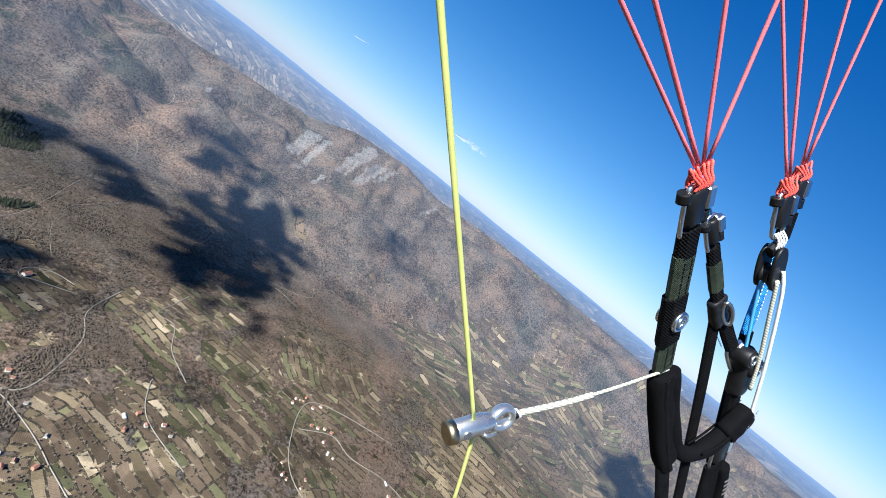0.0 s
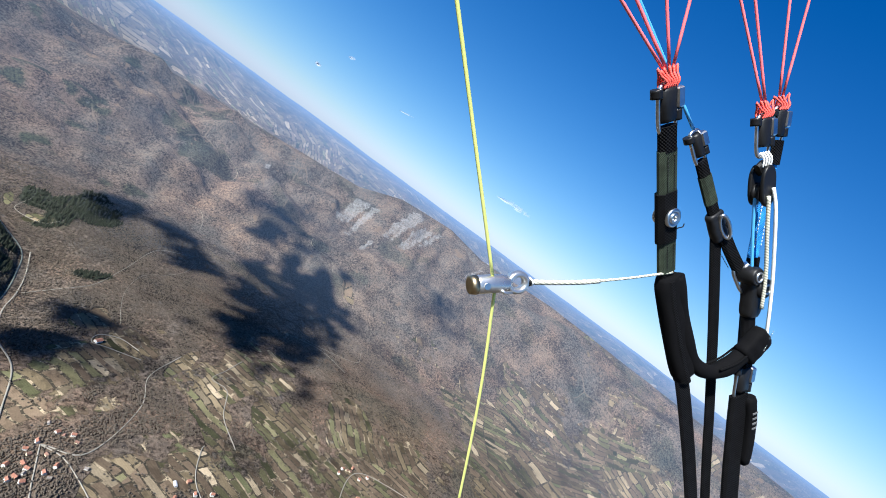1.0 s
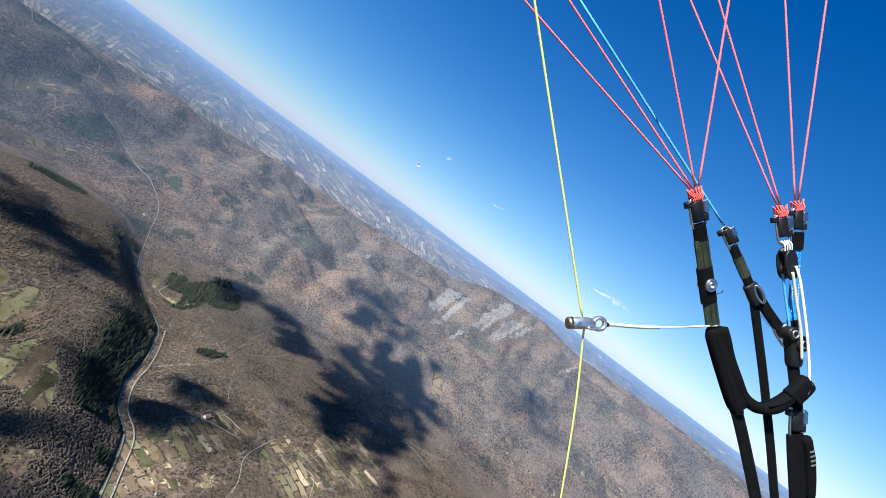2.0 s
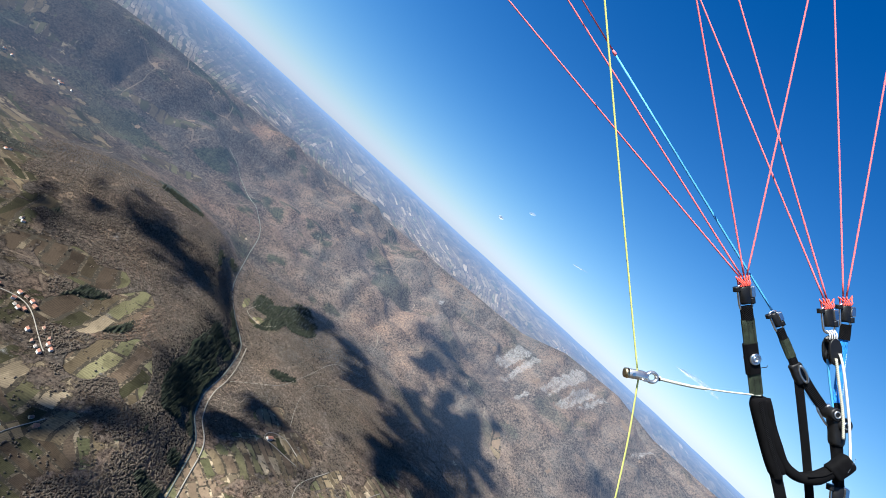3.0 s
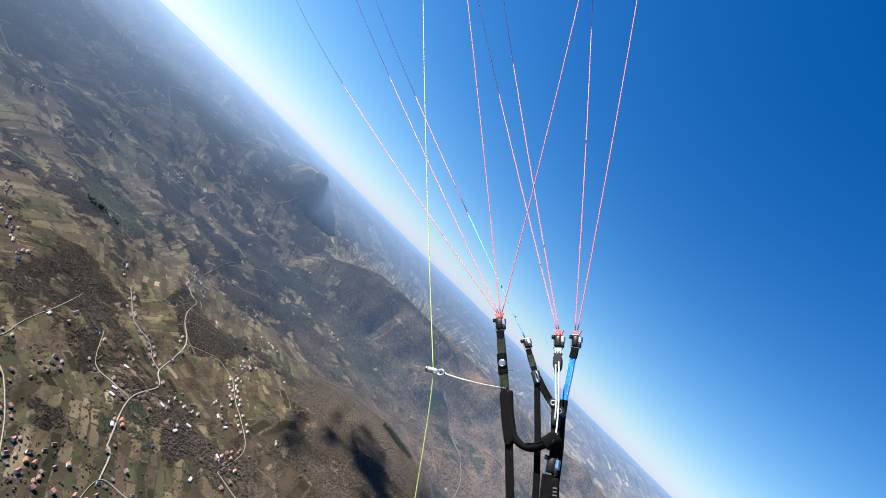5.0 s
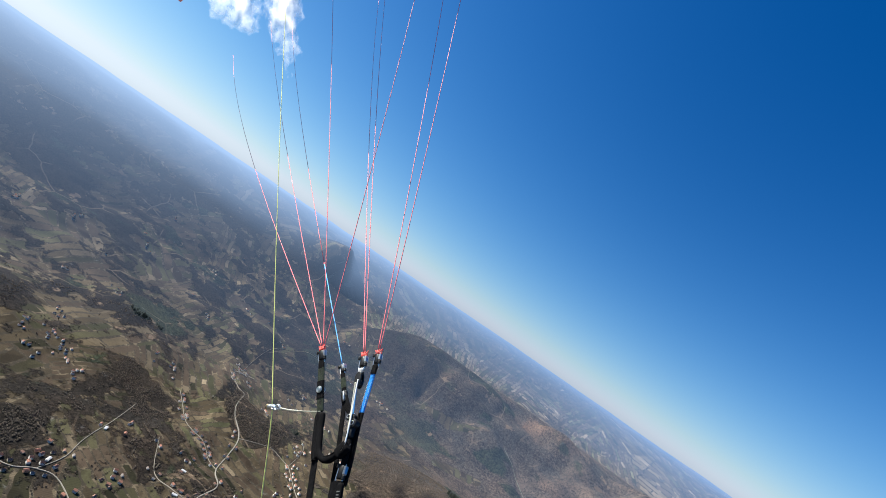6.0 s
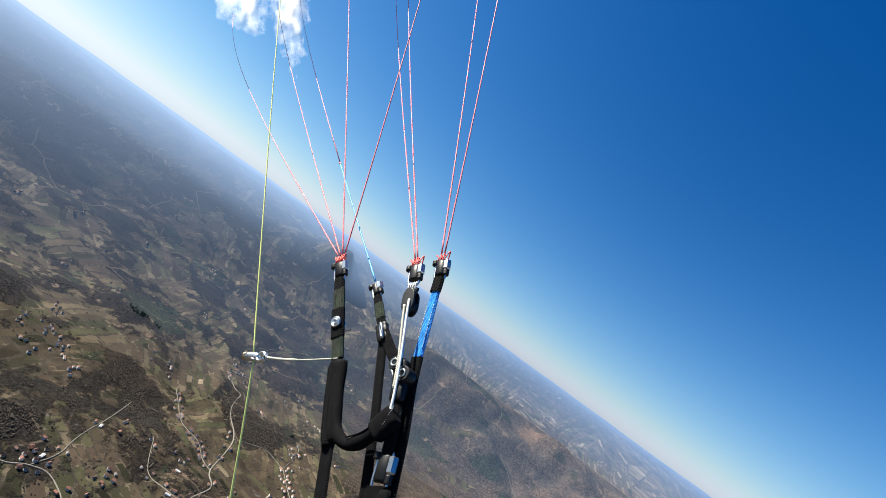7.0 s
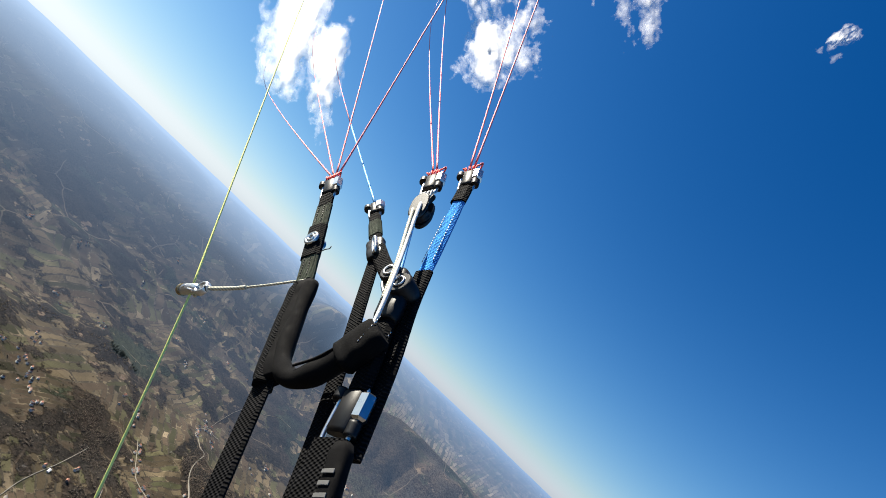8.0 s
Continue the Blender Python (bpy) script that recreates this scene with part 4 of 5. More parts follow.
LOW_LINK, SWIVEL = Vector((0.117, -0.120, -0.014)), Vector((-0.211, 0.060, -0.020))


def rig_thing(name, label, category, group=""):
    ob = thing(name, label, category, group)
    ob.matrix_basis = RIG
    return ob


def curve3(points, count):
    """Evenly many points on a smooth curve through the given ones."""
    pts = [Vector(p) for p in points]
    pts = [2 * pts[0] - pts[1], *pts, 2 * pts[-1] - pts[-2]]
    out = []
    for a, b, c, d in zip(pts, pts[1:], pts[2:], pts[3:]):
        for k in range(count):
            u = k / count
            out.append(0.5 * (2 * b + (c - a) * u + (2 * a - 5 * b + 4 * c - d) * u * u + (3 * b - a - 3 * c + d) * u ** 3))
    return out + [pts[-2]]


def sweep(bm, path, section, closed=False, twist=None):
    """Sweeps a section, (across, out) offsets or a function of the step, along a path; across lies in the rig's plane."""
    rings = []
    n = len(path)
    for i, p in enumerate(path):
        t = (path[(i + 1) % n] - path[i - 1]) if closed else (path[min(i + 1, n - 1)] - path[max(i - 1, 0)])
        t.normalize()
        out = Vector((0, 0, 1)) if abs(t.z) < 0.95 else Vector((1, 0, 0))
        across = t.cross(out).normalized()
        out = across.cross(t).normalized()
        sec = section(i / max(1, n - 1)) if callable(section) else section
        if twist:
            ang = twist(i / max(1, n - 1))
            across, out = across * math.cos(ang) + out * math.sin(ang), out * math.cos(ang) - across * math.sin(ang)
        rings.append([bm.verts.new(p + across * u + out * v) for u, v in sec])
    m = len(rings[0])
    for i in range(n if closed else n - 1):
        a, b = rings[i], rings[(i + 1) % n]
        for j in range(m):
            f = bm.faces.new((a[j], a[(j + 1) % m], b[(j + 1) % m], b[j]))
            f.smooth = True
    if not closed:
        bm.faces.new(rings[0][::-1]), bm.faces.new(rings[-1])
    return bm


def circle(radius, sides=10, flat=1.0):
    return [(radius * math.cos(2 * math.pi * k / sides), radius * flat * math.sin(2 * math.pi * k / sides)) for k in range(sides)]


def web(width, thick, bevel=0.35):
    w, t = width / 2, thick / 2
    b = min(w, t) * bevel * 2
    return [(-w, -t + b), (-w + b, -t), (w - b, -t), (w, -t + b), (w, t - b), (w - b, t), (-w + b, t), (-w, t - b)]


def tube(points, radius, count=8, sides=10, closed=False, flat=1.0):
    return sweep(bmesh.new(), curve3(points, count), circle(radius, sides, flat), closed)


def strap(points, width, thick, count=8):
    bm = sweep(bmesh.new(), curve3(points, count), web(width, thick))
    for f in bm.faces:
        f.smooth = False
    return bm


def pad(points, width, thick, count=8):
    """A stuffed piece: rounded all round, a little uneven."""
    oval = [(width / 2 * math.copysign(abs(math.cos(a)) ** 0.5, math.cos(a)), thick / 2 * math.copysign(abs(math.sin(a)) ** 0.7, math.sin(a))) for a in (2 * math.pi * k / 20 for k in range(20))]
    end = lambda u: min(1.0, 0.82 + 2.2 * min(u, 1 - u))
    return sweep(bmesh.new(), curve3(points, count), lambda u: [(p * end(u) * (1 + 0.03 * math.sin(13 * u)), q * end(u) * (1 + 0.05 * math.sin(17 * u + 1))) for p, q in oval])


def on(a, b, s, off=0.0, z=0.0):
    """The point at s metres from a toward b, off to the side and out of the plane."""
    t = (b - a).normalized()
    side = Vector((-t.y, t.x, 0)).normalized()
    return a + t * s + side * off + t.cross(side) * -z


def turned(bm, origin, way):
    """Moves a piece built along +y from the origin so that it points along way, its face toward the rig's +z."""
    y = Vector(way).normalized()
    x = y.cross(Vector((0, 0, 1))).normalized()
    m = Matrix((x, y, x.cross(y))).transposed().to_4x4()
    m.translation = origin
    bm.transform(m)
    return bm


def stitches(points, gap, radius=0.0006):
    """A row of short thread stitches between two points."""
    a, b = points
    way, bm = (b - a).normalized(), bmesh.new()
    for k in range(int((b - a).length / gap)):
        p = a + way * (k * gap)
        sweep(bm, [p, p + way * gap * 0.62], circle(radius, 5))
    return bm


def quick_link(origin, way, length, width, label, plate=True, nut=-1):
    """A steel screw link with a hexagonal sleeve on one leg and a black keeper between its legs. It hangs from origin along way."""
    ob = rig_thing("quick_link", label, "link", "steel links of the risers")
    h, w, r = length, width / 2, 0.0019
    loop = []
    for k in range(32):
        ang = 2 * math.pi * k / 32
        cx, cy = math.cos(ang), math.sin(ang)
        loop.append(Vector((w * math.copysign(abs(cx) ** 0.5, cx), h / 2 + h / 2 * math.copysign(abs(cy) ** 0.5, cy), 0)))
    part("ring", turned(sweep(bmesh.new(), loop, circle(r, 8), True), origin, way), M_STEEL, ob, "polished steel ring")
    bm = bmesh.new()
    rows = ((0.12, 0.7), (0.15, 1.0), (0.50, 1.0), (0.54, 0.7))
    rings = [[bm.verts.new((nut * w * 1.06 + 0.0064 * s * math.cos(math.pi * k / 3), h * y, 0.0064 * s * math.sin(math.pi * k / 3))) for k in range(6)] for y, s in rows]
    for a, b in zip(rings, rings[1:]):
        for k in range(6):
            bm.faces.new((a[k], a[(k + 1) % 6], b[(k + 1) % 6], b[k]))
    bm.faces.new(rings[0][::-1]), bm.faces.new(rings[-1])
    part("sleeve_nut", turned(bm, origin, way), M_STEEL, ob, "hexagonal steel sleeve")
    if plate:
        body = [Vector((0, h * y, 0)) for y in (0.08, 0.14, 0.42, 0.68, 0.76)]
        sizes = (0.75, 1.0, 0.92, 1.0, 0.8)
        bm = sweep(bmesh.new(), body, lambda u: web(2 * (w - 0.0012) * sizes[round(u * 4)], 0.0105 * sizes[round(u * 4)]))
        part("keeper", turned(bm, origin, way), M_RUBBER, ob, "black rubber keeper")
        bm = sweep(bmesh.new(), [Vector((nut * -w * 1.15, h * y, 0)) for y in (0.06, 0.10, 0.20, 0.24)], circle(0.0054, 10))
        part("keeper_lug", turned(bm, origin, way), M_RUBBER, ob)
        bm = sweep(bmesh.new(), [Vector((nut * w, h * y, 0)) for y in (0.56, 0.60, 0.74, 0.78)], circle(0.0050, 10))
        part("keeper_clip", turned(bm, origin, way), M_RUBBER, ob)
    return ob


def loops(origin, way, count, label):
    """Red line ends, looped round the top of a link."""
    ob = rig_thing("line_loops", label, "cord loops")
    rng = random.Random(count)
    for k in range(count):
        f = (k + 0.5) / count - 0.5
        x, lean = f * 0.017, f * 1.1 + rng.uniform(-0.15, 0.15)
        top = rng.uniform(0.010, 0.014)
        path = [(x, -0.004, 0.003), (x + 0.002, 0.001, 0.0045), (x + lean * 0.006, 0.007, 0.002), (x + lean * 0.012, top, 0), (x + lean * 0.006 + 0.001, 0.007, -0.002), (x + 0.001, 0.001, -0.0045), (x, -0.004, -0.003)]
        part("loop", turned(tube(path, 0.0011, 4, 7), origin, way), M_ORANGE, ob)
    return ob


def front_riser():
    ob = rig_thing("front_riser", "black webbing front riser in an olive sleeve with a steel snap", "riser")
    top, end = FRONT_TOP, FRONT_END
    low = [on(top, end, 0.040), on(top, end, 0.11), on(top, end, 0.18), Vector((-0.002, -0.030, -0.020)), Vector((0.010, -0.085, -0.018)), Vector((0.022, -0.17, -0.016)), Vector((0.036, -0.30, -0.016)), Vector((0.060, -0.62, -0.016))]
    part("strap", strap(low, 0.0195, 0.0055), M_BLACK_WEB, ob)
    part("loop_end", strap([on(top, end, 0.037), on(top, end, 0.048), on(top, end, 0.061)], 0.0205, 0.010), M_BLACK_WEB, ob, "ribbed black webbing loop")
    part("sleeve", strap([on(top, end, s) for s in (0.059, 0.095, 0.14, 0.188)], 0.0225, 0.0092), M_GREEN_WEB, ob, "olive green fabric sleeve")
    for side in (-1, 1):
        for z in (-1, 1):
            for s0, s1 in ((0.064, 0.104), (0.156, 0.186)):
                part("stitching", stitches((on(top, end, s0, side * 0.0042, z * 0.0050), on(top, end, s1, side * 0.0042, z * 0.0050)), 0.0040), M_RUBBER, ob, "black zigzag stitching")
    patch = part("patch", strap([on(top, end, s, -0.001) for s in (0.100, 0.125, 0.152)], 0.0250, 0.0120), M_BLACK_WEB, ob, "black patch that holds the snap")
    for face in (1, -1):
        for name, rad, tub, z, mat in (("snap_rim", 0.0078, 0.0021, 0.0074, M_STEEL), ("snap_socket", 0.0040, 0.0017, 0.0086, M_STEEL)):
            c, t = on(top, end, 0.126), (end - top).normalized()
            side = Vector((-t.y, t.x, 0)).normalized()
            out = side.cross(t)
            ring = [c + out * (z * face) + (t * math.cos(g) + side * math.sin(g)) * rad for g in (2 * math.pi * k / 24 for k in range(24))]
            part(name, sweep(bmesh.new(), ring, circle(tub, 8), True), mat, patch, "polished steel snap ring")
        part("snap_plate", sweep(bmesh.new(), [c + out * (face * d) for d in (0.0055, 0.0070, 0.0076)], circle(0.0072, 20)), M_ALLOY, patch, "dished steel snap plate")
    part("thread_end", tube([on(top, end, 0.146, 0.011), on(top, end, 0.145, 0.017), on(top, end, 0.146, 0.023), on(top, end, 0.143, 0.025)], 0.0006, 5, 5), M_RUBBER, ob)
    cover = [Vector((-0.008, 0.020, -0.020)), Vector((-0.004, -0.010, -0.020)), Vector((0.003, -0.045, -0.019)), Vector((0.012, -0.085, -0.018)), Vector((0.017, -0.104, -0.017))]
    part("padded_cover", pad(cover, 0.028, 0.0185, 7), M_NEOPRENE, ob, "black neoprene cover")
    part("cover_webbing", strap([p + Vector((-0.003, -0.004, 0)) for p in cover], 0.0145, 0.0205, 6), M_BLACK_WEB, ob, "stitched webbing down the cover")
    return ob


def padded_loop():
    ob = rig_thing("padded_handle", "curved black neoprene handle joining the front and rear risers", "handle")
    path = [(0.003, 0.018, -0.018), (0.009, -0.020, -0.017), (0.017, -0.062, -0.015), (0.029, -0.092, -0.013), (0.050, -0.108, -0.011), (0.074, -0.108, -0.008), (0.096, -0.099, -0.006), (0.112, -0.088, -0.004)]
    part("grip", sweep(bmesh.new(), curve3(path, 8), lambda u: circle(0.0082 + 0.0022 * smooth(0.5, 0.8, u) + 0.0006 * math.sin(29 * u), 16, 0.92)), M_NEOPRENE, ob)
    part("cuff", pad([(0.097, -0.101, -0.005), (0.112, -0.090, -0.003), (0.128, -0.079, -0.002)], 0.030, 0.019, 6), M_NEOPRENE, ob, "square stitched neoprene cuff")
    for z in (-1, 1):
        part("stitching", stitches((Vector((0.1165, -0.0945, -0.003 + z * 0.0094)), Vector((0.1320, -0.0700, -0.002 + z * 0.0094))), 0.0030, 0.0005), M_STEEL, ob, "pale stitching")
        part("fold", tube([(0.055, -0.103, -0.010 + z * 0.0085), (0.078, -0.101, -0.008 + z * 0.0095), (0.098, -0.093, -0.006 + z * 0.0092)], 0.0012, 6, 6), M_NEOPRENE, ob)
    return ob


def middle_riser():
    ob = rig_thing("middle_riser", "thin black webbing riser with a steel adjuster ring", "riser")
    top, end = MIDDLE_TOP, ADJUSTER
    part("upper_strap", strap([on(top, end, s) for s in (0.032, 0.065, 0.100)], 0.0150, 0.0075), M_BLACK_WEB, ob)
    part("sleeve", strap([on(top, end, s) for s in (0.050, 0.066, 0.082)], 0.0165, 0.0090), M_GREEN_WEB, ob, "olive green fabric sleeve")
    part("lower_strap", strap([end + Vector((-0.001, -0.002, -0.002)), Vector((0.073, -0.02, -0.026)), Vector((0.077, -0.08, -0.028)), Vector((0.080, -0.18, -0.030)), Vector((0.079, -0.31, -0.030)), Vector((0.086, -0.62, -0.030))], 0.0150, 0.0055), M_BLACK_WEB, ob)
    part("side_strap", strap([end + Vector((0.001, 0.006, 0.002)), Vector((0.086, 0.030, -0.020)), SIDE_END], 0.0175, 0.0065), M_BLACK_WEB, ob)
    for off in (-0.0062, 0.0062):
        part("stitching", stitches((on(end, SIDE_END, 0.006, off, 0.0062), on(end, SIDE_END, 0.058, off, 0.0062)), 0.0042, 0.0005), M_GREEN_WEB, ob, "dull stitching")
    part("adjuster", pad([on(top, end, s) for s in (0.094, 0.110, 0.128)], 0.0215, 0.0115), M_RUBBER, ob, "black plastic adjuster")
    mid = on(top, end, 0.112, 0.002, 0.0)
    ring = [mid + Vector((0.0034 * math.cos(a) - 0.0045 * math.sin(a), 0.0135 * math.sin(a), 0.0080 + 0.003 * math.cos(a))) for a in (2 * math.pi * k / 24 for k in range(24))]
    part("ring", sweep(bmesh.new(), ring, circle(0.0019, 8), True), M_STEEL, ob, "bent steel ring")
    return ob


def rear_riser():
    ob = rig_thing("rear_riser", "black and blue rear riser with a padded upper end", "riser")
    top = BLUE_TOP
    part("loop_end", strap([top + Vector((-0.002, -0.036, 0)), top + Vector((-0.004, -0.048, 0)), top + Vector((-0.007, -0.062, 0))], 0.0190, 0.0085), M_BLACK_WEB, ob, "ribbed black webbing loop")
    part("blue_strap", strap([top + Vector((-0.006, -0.058, -0.001)), Vector((0.147, 0.075, -0.024)), Vector((0.139, 0.030, -0.025)), Vector((0.134, 0.004, -0.025))], 0.0150, 0.0065), M_BLUE_WEB, ob, "bright blue webbing")
    for off in (-0.0058, 0.0058):
        part("stitching", stitches((Vector((0.148 + off, 0.090, -0.0205)), Vector((0.136 + off, 0.016, -0.0212))), 0.0042, 0.0005), M_WHITE_LINE, ob, "white stitching on blue webbing")
    part("long_strap", strap([Vector((0.135, 0.008, -0.024)), Vector((0.130, -0.04, -0.024)), Vector((0.128, -0.10, -0.024)), Vector((0.122, -0.17, -0.022))], 0.0190, 0.0070), M_BLACK_WEB, ob, "black webbing below the blue piece")
    part("knuckle", pad([(0.116, 0.000, -0.014), (0.119, -0.018, -0.014), (0.120, -0.040, -0.014), (0.118, -0.058, -0.014)], 0.023, 0.017, 6), M_RUBBER, ob, "black padded knuckle")
    for x, y, rad in ((0.113, -0.006, 0.0105), (0.128, -0.024, 0.0120)):
        disc = part("cord_eye", sweep(bmesh.new(), [Vector((x, y, z)) for z in (-0.026, -0.024, -0.004, -0.002)], lambda u, q=rad: circle(q * (0.85 if u in (0, 1) else 1), 18)), M_RUBBER, ob)
        ring = [Vector((x + 0.0052 * math.cos(g), y + 0.0052 * math.sin(g), -0.0015)) for g in (2 * math.pi * k / 18 for k in range(18))]
        part("eyelet", sweep(bmesh.new(), ring, circle(0.0012, 6), True), M_STEEL, disc, "small steel eyelet")
    part("neck", strap([(0.118, -0.054, -0.015), (0.119, -0.085, -0.015), (0.117, -0.124, -0.014)], 0.0185, 0.0105), M_BLACK_WEB, ob)
    part("main_strap", strap([(0.109, -0.160, -0.014), (0.106, -0.21, -0.014), (0.103, -0.33, -0.014), (0.108, -0.62, -0.014)], 0.0290, 0.0080), M_BLACK_WEB, ob, "broad ribbed black webbing")
    tab = part("tab", pad([(0.124, -0.166, -0.010), (0.126, -0.205, -0.009), (0.121, -0.262, -0.010)], 0.0150, 0.0120, 6), M_NEOPRENE, ob, "black fabric tab")
    for k in range(4):
        part("print_bar", strap([Vector((0.1205, -0.186 - 0.007 * k, -0.0025)), Vector((0.1255, -0.186 - 0.007 * k, -0.0022)), Vector((0.1295 - 0.001 * (k % 2), -0.186 - 0.007 * k, -0.0025))], 0.0028, 0.0008, 3), M_PRINT, tab, "grey printed bars")
    return ob


def pulley_block():
    ob = rig_thing("pulley_block", "black plastic pulley with white lashing under the rear link", "pulley")
    c = BLOCK
    for z in (-1, 1):
        oval = [(y * 0.0225, x * 0.0110) for x, y in ((math.cos(g), math.copysign(abs(math.sin(g)) ** 0.7, math.sin(g))) for g in (2 * math.pi * k / 22 for k in range(22)))]
        bm = sweep(bmesh.new(), [c + Vector((0, 0, z * d)) for d in (0.0045, 0.0052, 0.0080, 0.0087)], lambda u, o=oval: [(p * (0.9 if u in (0, 1) else 1), q * (0.9 if u in (0, 1) else 1)) for p, q in o])
        part("cheek", bm, M_RUBBER, ob)
    wheel = [c + Vector((0, -0.008, z)) for z in (-0.004, -0.0025, 0, 0.0025, 0.004)]
    part("wheel", sweep(bmesh.new(), wheel, lambda u: circle(0.0112 - 0.0025 * (1 - abs(2 * u - 1)), 20)), M_RUBBER, ob, "small grooved wheel")
    part("bridge", strap([c + Vector((-0.008, 0.017, 0)), c + Vector((0, 0.021, 0)), c + Vector((0.008, 0.017, 0))], 0.014, 0.006, 5), M_RUBBER, ob)
    for k in range(4):
        x = c.x - 0.0065 + 0.0042 * k
        part("lashing", tube([(x, c.y + 0.036, -0.010), (x + 0.001, c.y + 0.029, -0.006), (x + 0.001, c.y + 0.020, -0.007)], 0.0011, 5, 7), M_WHITE_LINE, ob, "white lashing cord")
    return ob


def speed_line(points, label, material, radius):
    ob = rig_thing("speed_line", label, "cord", "white cords of the rear riser")
    part("cord", tube(points, radius, 10, 8), material, ob)
    return ob


def swivel_pulley():
    ob = rig_thing("swivel_pulley", "bright alloy swivel pulley with a ring eye on the brake line", "pulley")
    way = FRONT_END - SWIVEL
    prof = ((-0.0215, 0.55), (-0.0205, 0.85), (-0.017, 1.0), (0.004, 1.0), (0.012, 0.80), (0.015, 0.55))
    bm = sweep(bmesh.new(), [Vector((0, y, 0)) for y, _ in prof], lambda u: circle(0.0082 * prof[round(u * 5)][1], 18, 0.86))
    body = part("body", turned(bm, SWIVEL, way), M_ALLOY, ob)
    bm = sweep(bmesh.new(), [Vector((0, y, 0)) for y in (-0.0260, -0.0250, -0.0195)], lambda u: circle((0.0055, 0.0080, 0.0087)[round(u * 2)], 16))
    part("end_cap", turned(bm, SWIVEL, way), M_BRASS, body, "worn brass end cap")
    ring = [Vector((0.0078 * math.cos(g), 0.0215 + 0.0090 * math.sin(g), 0)) for g in (2 * math.pi * k / 28 for k in range(28))]
    part("eye", turned(sweep(bmesh.new(), ring, circle(0.0031, 10, 1.5), True), SWIVEL, way), M_ALLOY, ob, "bright alloy ring eye")
    for z in (-1, 1):
        bm = sweep(bmesh.new(), [Vector((0, -0.012, z * d)) for d in (0.0062, 0.0074, 0.0080)], circle(0.0030, 14))
        part("rivet", turned(bm, SWIVEL, way), M_STEEL, ob)
        bm = sweep(bmesh.new(), [Vector((0.0045, 0.002, z * 0.0058)), Vector((0.0068, 0.006, z * 0.0066)), Vector((0.0072, 0.014, z * 0.0052))], circle(0.0016, 8))
        part("cheek_rib", turned(bm, SWIVEL, way), M_ALLOY, ob)
    return ob


def tether():
    ob = rig_thing("tether", "pale braided cord holding the swivel pulley to the front riser", "cord")
    a, b = SWIVEL + (FRONT_END - SWIVEL).normalized() * 0.0285, FRONT_END + Vector((0.004, 0.002, 0.004))
    sag = Vector((0, -0.004, 0))
    part("splice", tube([a, a.lerp(b, 0.17) + sag * 0.6, a.lerp(b, 0.34) + sag, a.lerp(b, 0.47) + sag], 0.0025, 8, 8), M_WHITE_CORD, ob, "thick spliced part of the cord")
    part("cord", tube([a.lerp(b, 0.46) + sag, a.lerp(b, 0.66) + sag * 0.8, a.lerp(b, 0.84) + sag * 0.4, b], 0.0014, 8, 8), M_WHITE_CORD, ob)
    for k in range(3):
        c = a.lerp(b, 0.012 + 0.012 * k)
        part("whipping", tube([c + Vector((0, 0.0036, 0)), c + Vector((0.001, 0, 0.0038)), c + Vector((0, -0.0036, 0)), c + Vector((-0.001, 0, -0.0038)), c + Vector((0, 0.0036, 0))], 0.0010, 5, 6), (M_RUBBER, M_RUBBER, M_WHITE_LINE)[k], ob, "whipping thread")
    return ob


# the wing overhead, in the rig's axes, and the lines up to it
WING, WING_SPAN, WING_UP = Vector((0.73, 6.45, 0.66)), Vector((1.0, 0.05, 0.04)), Vector((-0.05, 1.0, 0.02))


def line(name, start, way, reach, radius, material, label, group, bow=0.0, leader=None):
    """A line that leaves its link along way and runs up to the wing with a slight bow."""
    a, d = Vector(start), Vector(way).normalized()
    side = Vector((-d.y, d.x, 0)).normalized()
    path = [a + d * (reach * u) + side * (bow * 4 * u * (1 - u)) for u in (0, 0.004, 0.01, 0.02, 0.035, 0.05, *(k / 24 for k in range(2, 25)))]
    ob = rig_thing(name, label, "line", group)
    if leader:
        part("leader", sweep(bmesh.new(), path[:7], circle(radius * 1.25, 7)), leader, ob, "bright blue lower cord")
        part("knot", sweep(bmesh.new(), [path[6] + d * s for s in (-0.006, -0.003, 0.003, 0.006)], lambda u: circle(radius * (1.3 if u in (0, 1) else 2.0), 7)), material, ob)
        path = path[6:]
    part("cord", sweep(bmesh.new(), path, circle(radius, 7)), material, ob)
    return ob


def sail_cloth():
    """Ripstop: red at the tip's front, fading through orange to pale lilac, thin enough for the light to come through."""
    n = Nodes("wing_fabric")
    x, y, _ = n.add("SeparateXYZ", Vector=n.coords("Object")).outputs
    wave = n.noise(0.8, 3)
    tip = n.math("ADD", n.math("ADD", n.math("MULTIPLY", x, -1.0), n.math("MULTIPLY", y, 0.75)), n.math("MULTIPLY", wave, 0.5))
    pale = n.mix(wave, rgb(0.50, 0.52, 0.68), rgb(0.62, 0.62, 0.74))
    colour = n.mix(n.fit(tip, 3.9, 4.5), pale, rgb(0.78, 0.52, 0.46))
    colour = n.mix(n.fit(tip, 4.4, 5.0), colour, rgb(0.80, 0.10, 0.13))
    mat = n.done(colour, 0.5)
    glow, blend = n.add("BsdfTranslucent"), n.add("MixShader")
    n.put(glow.inputs["Color"], colour), n.put(blend.inputs[0], 0.45)
    n.put(blend.inputs[1], n.shader.outputs[0]), n.put(blend.inputs[2], glow.outputs[0])
    n.put(n.tree.nodes["Material Output"].inputs["Surface"], blend.outputs[0])
    return mat


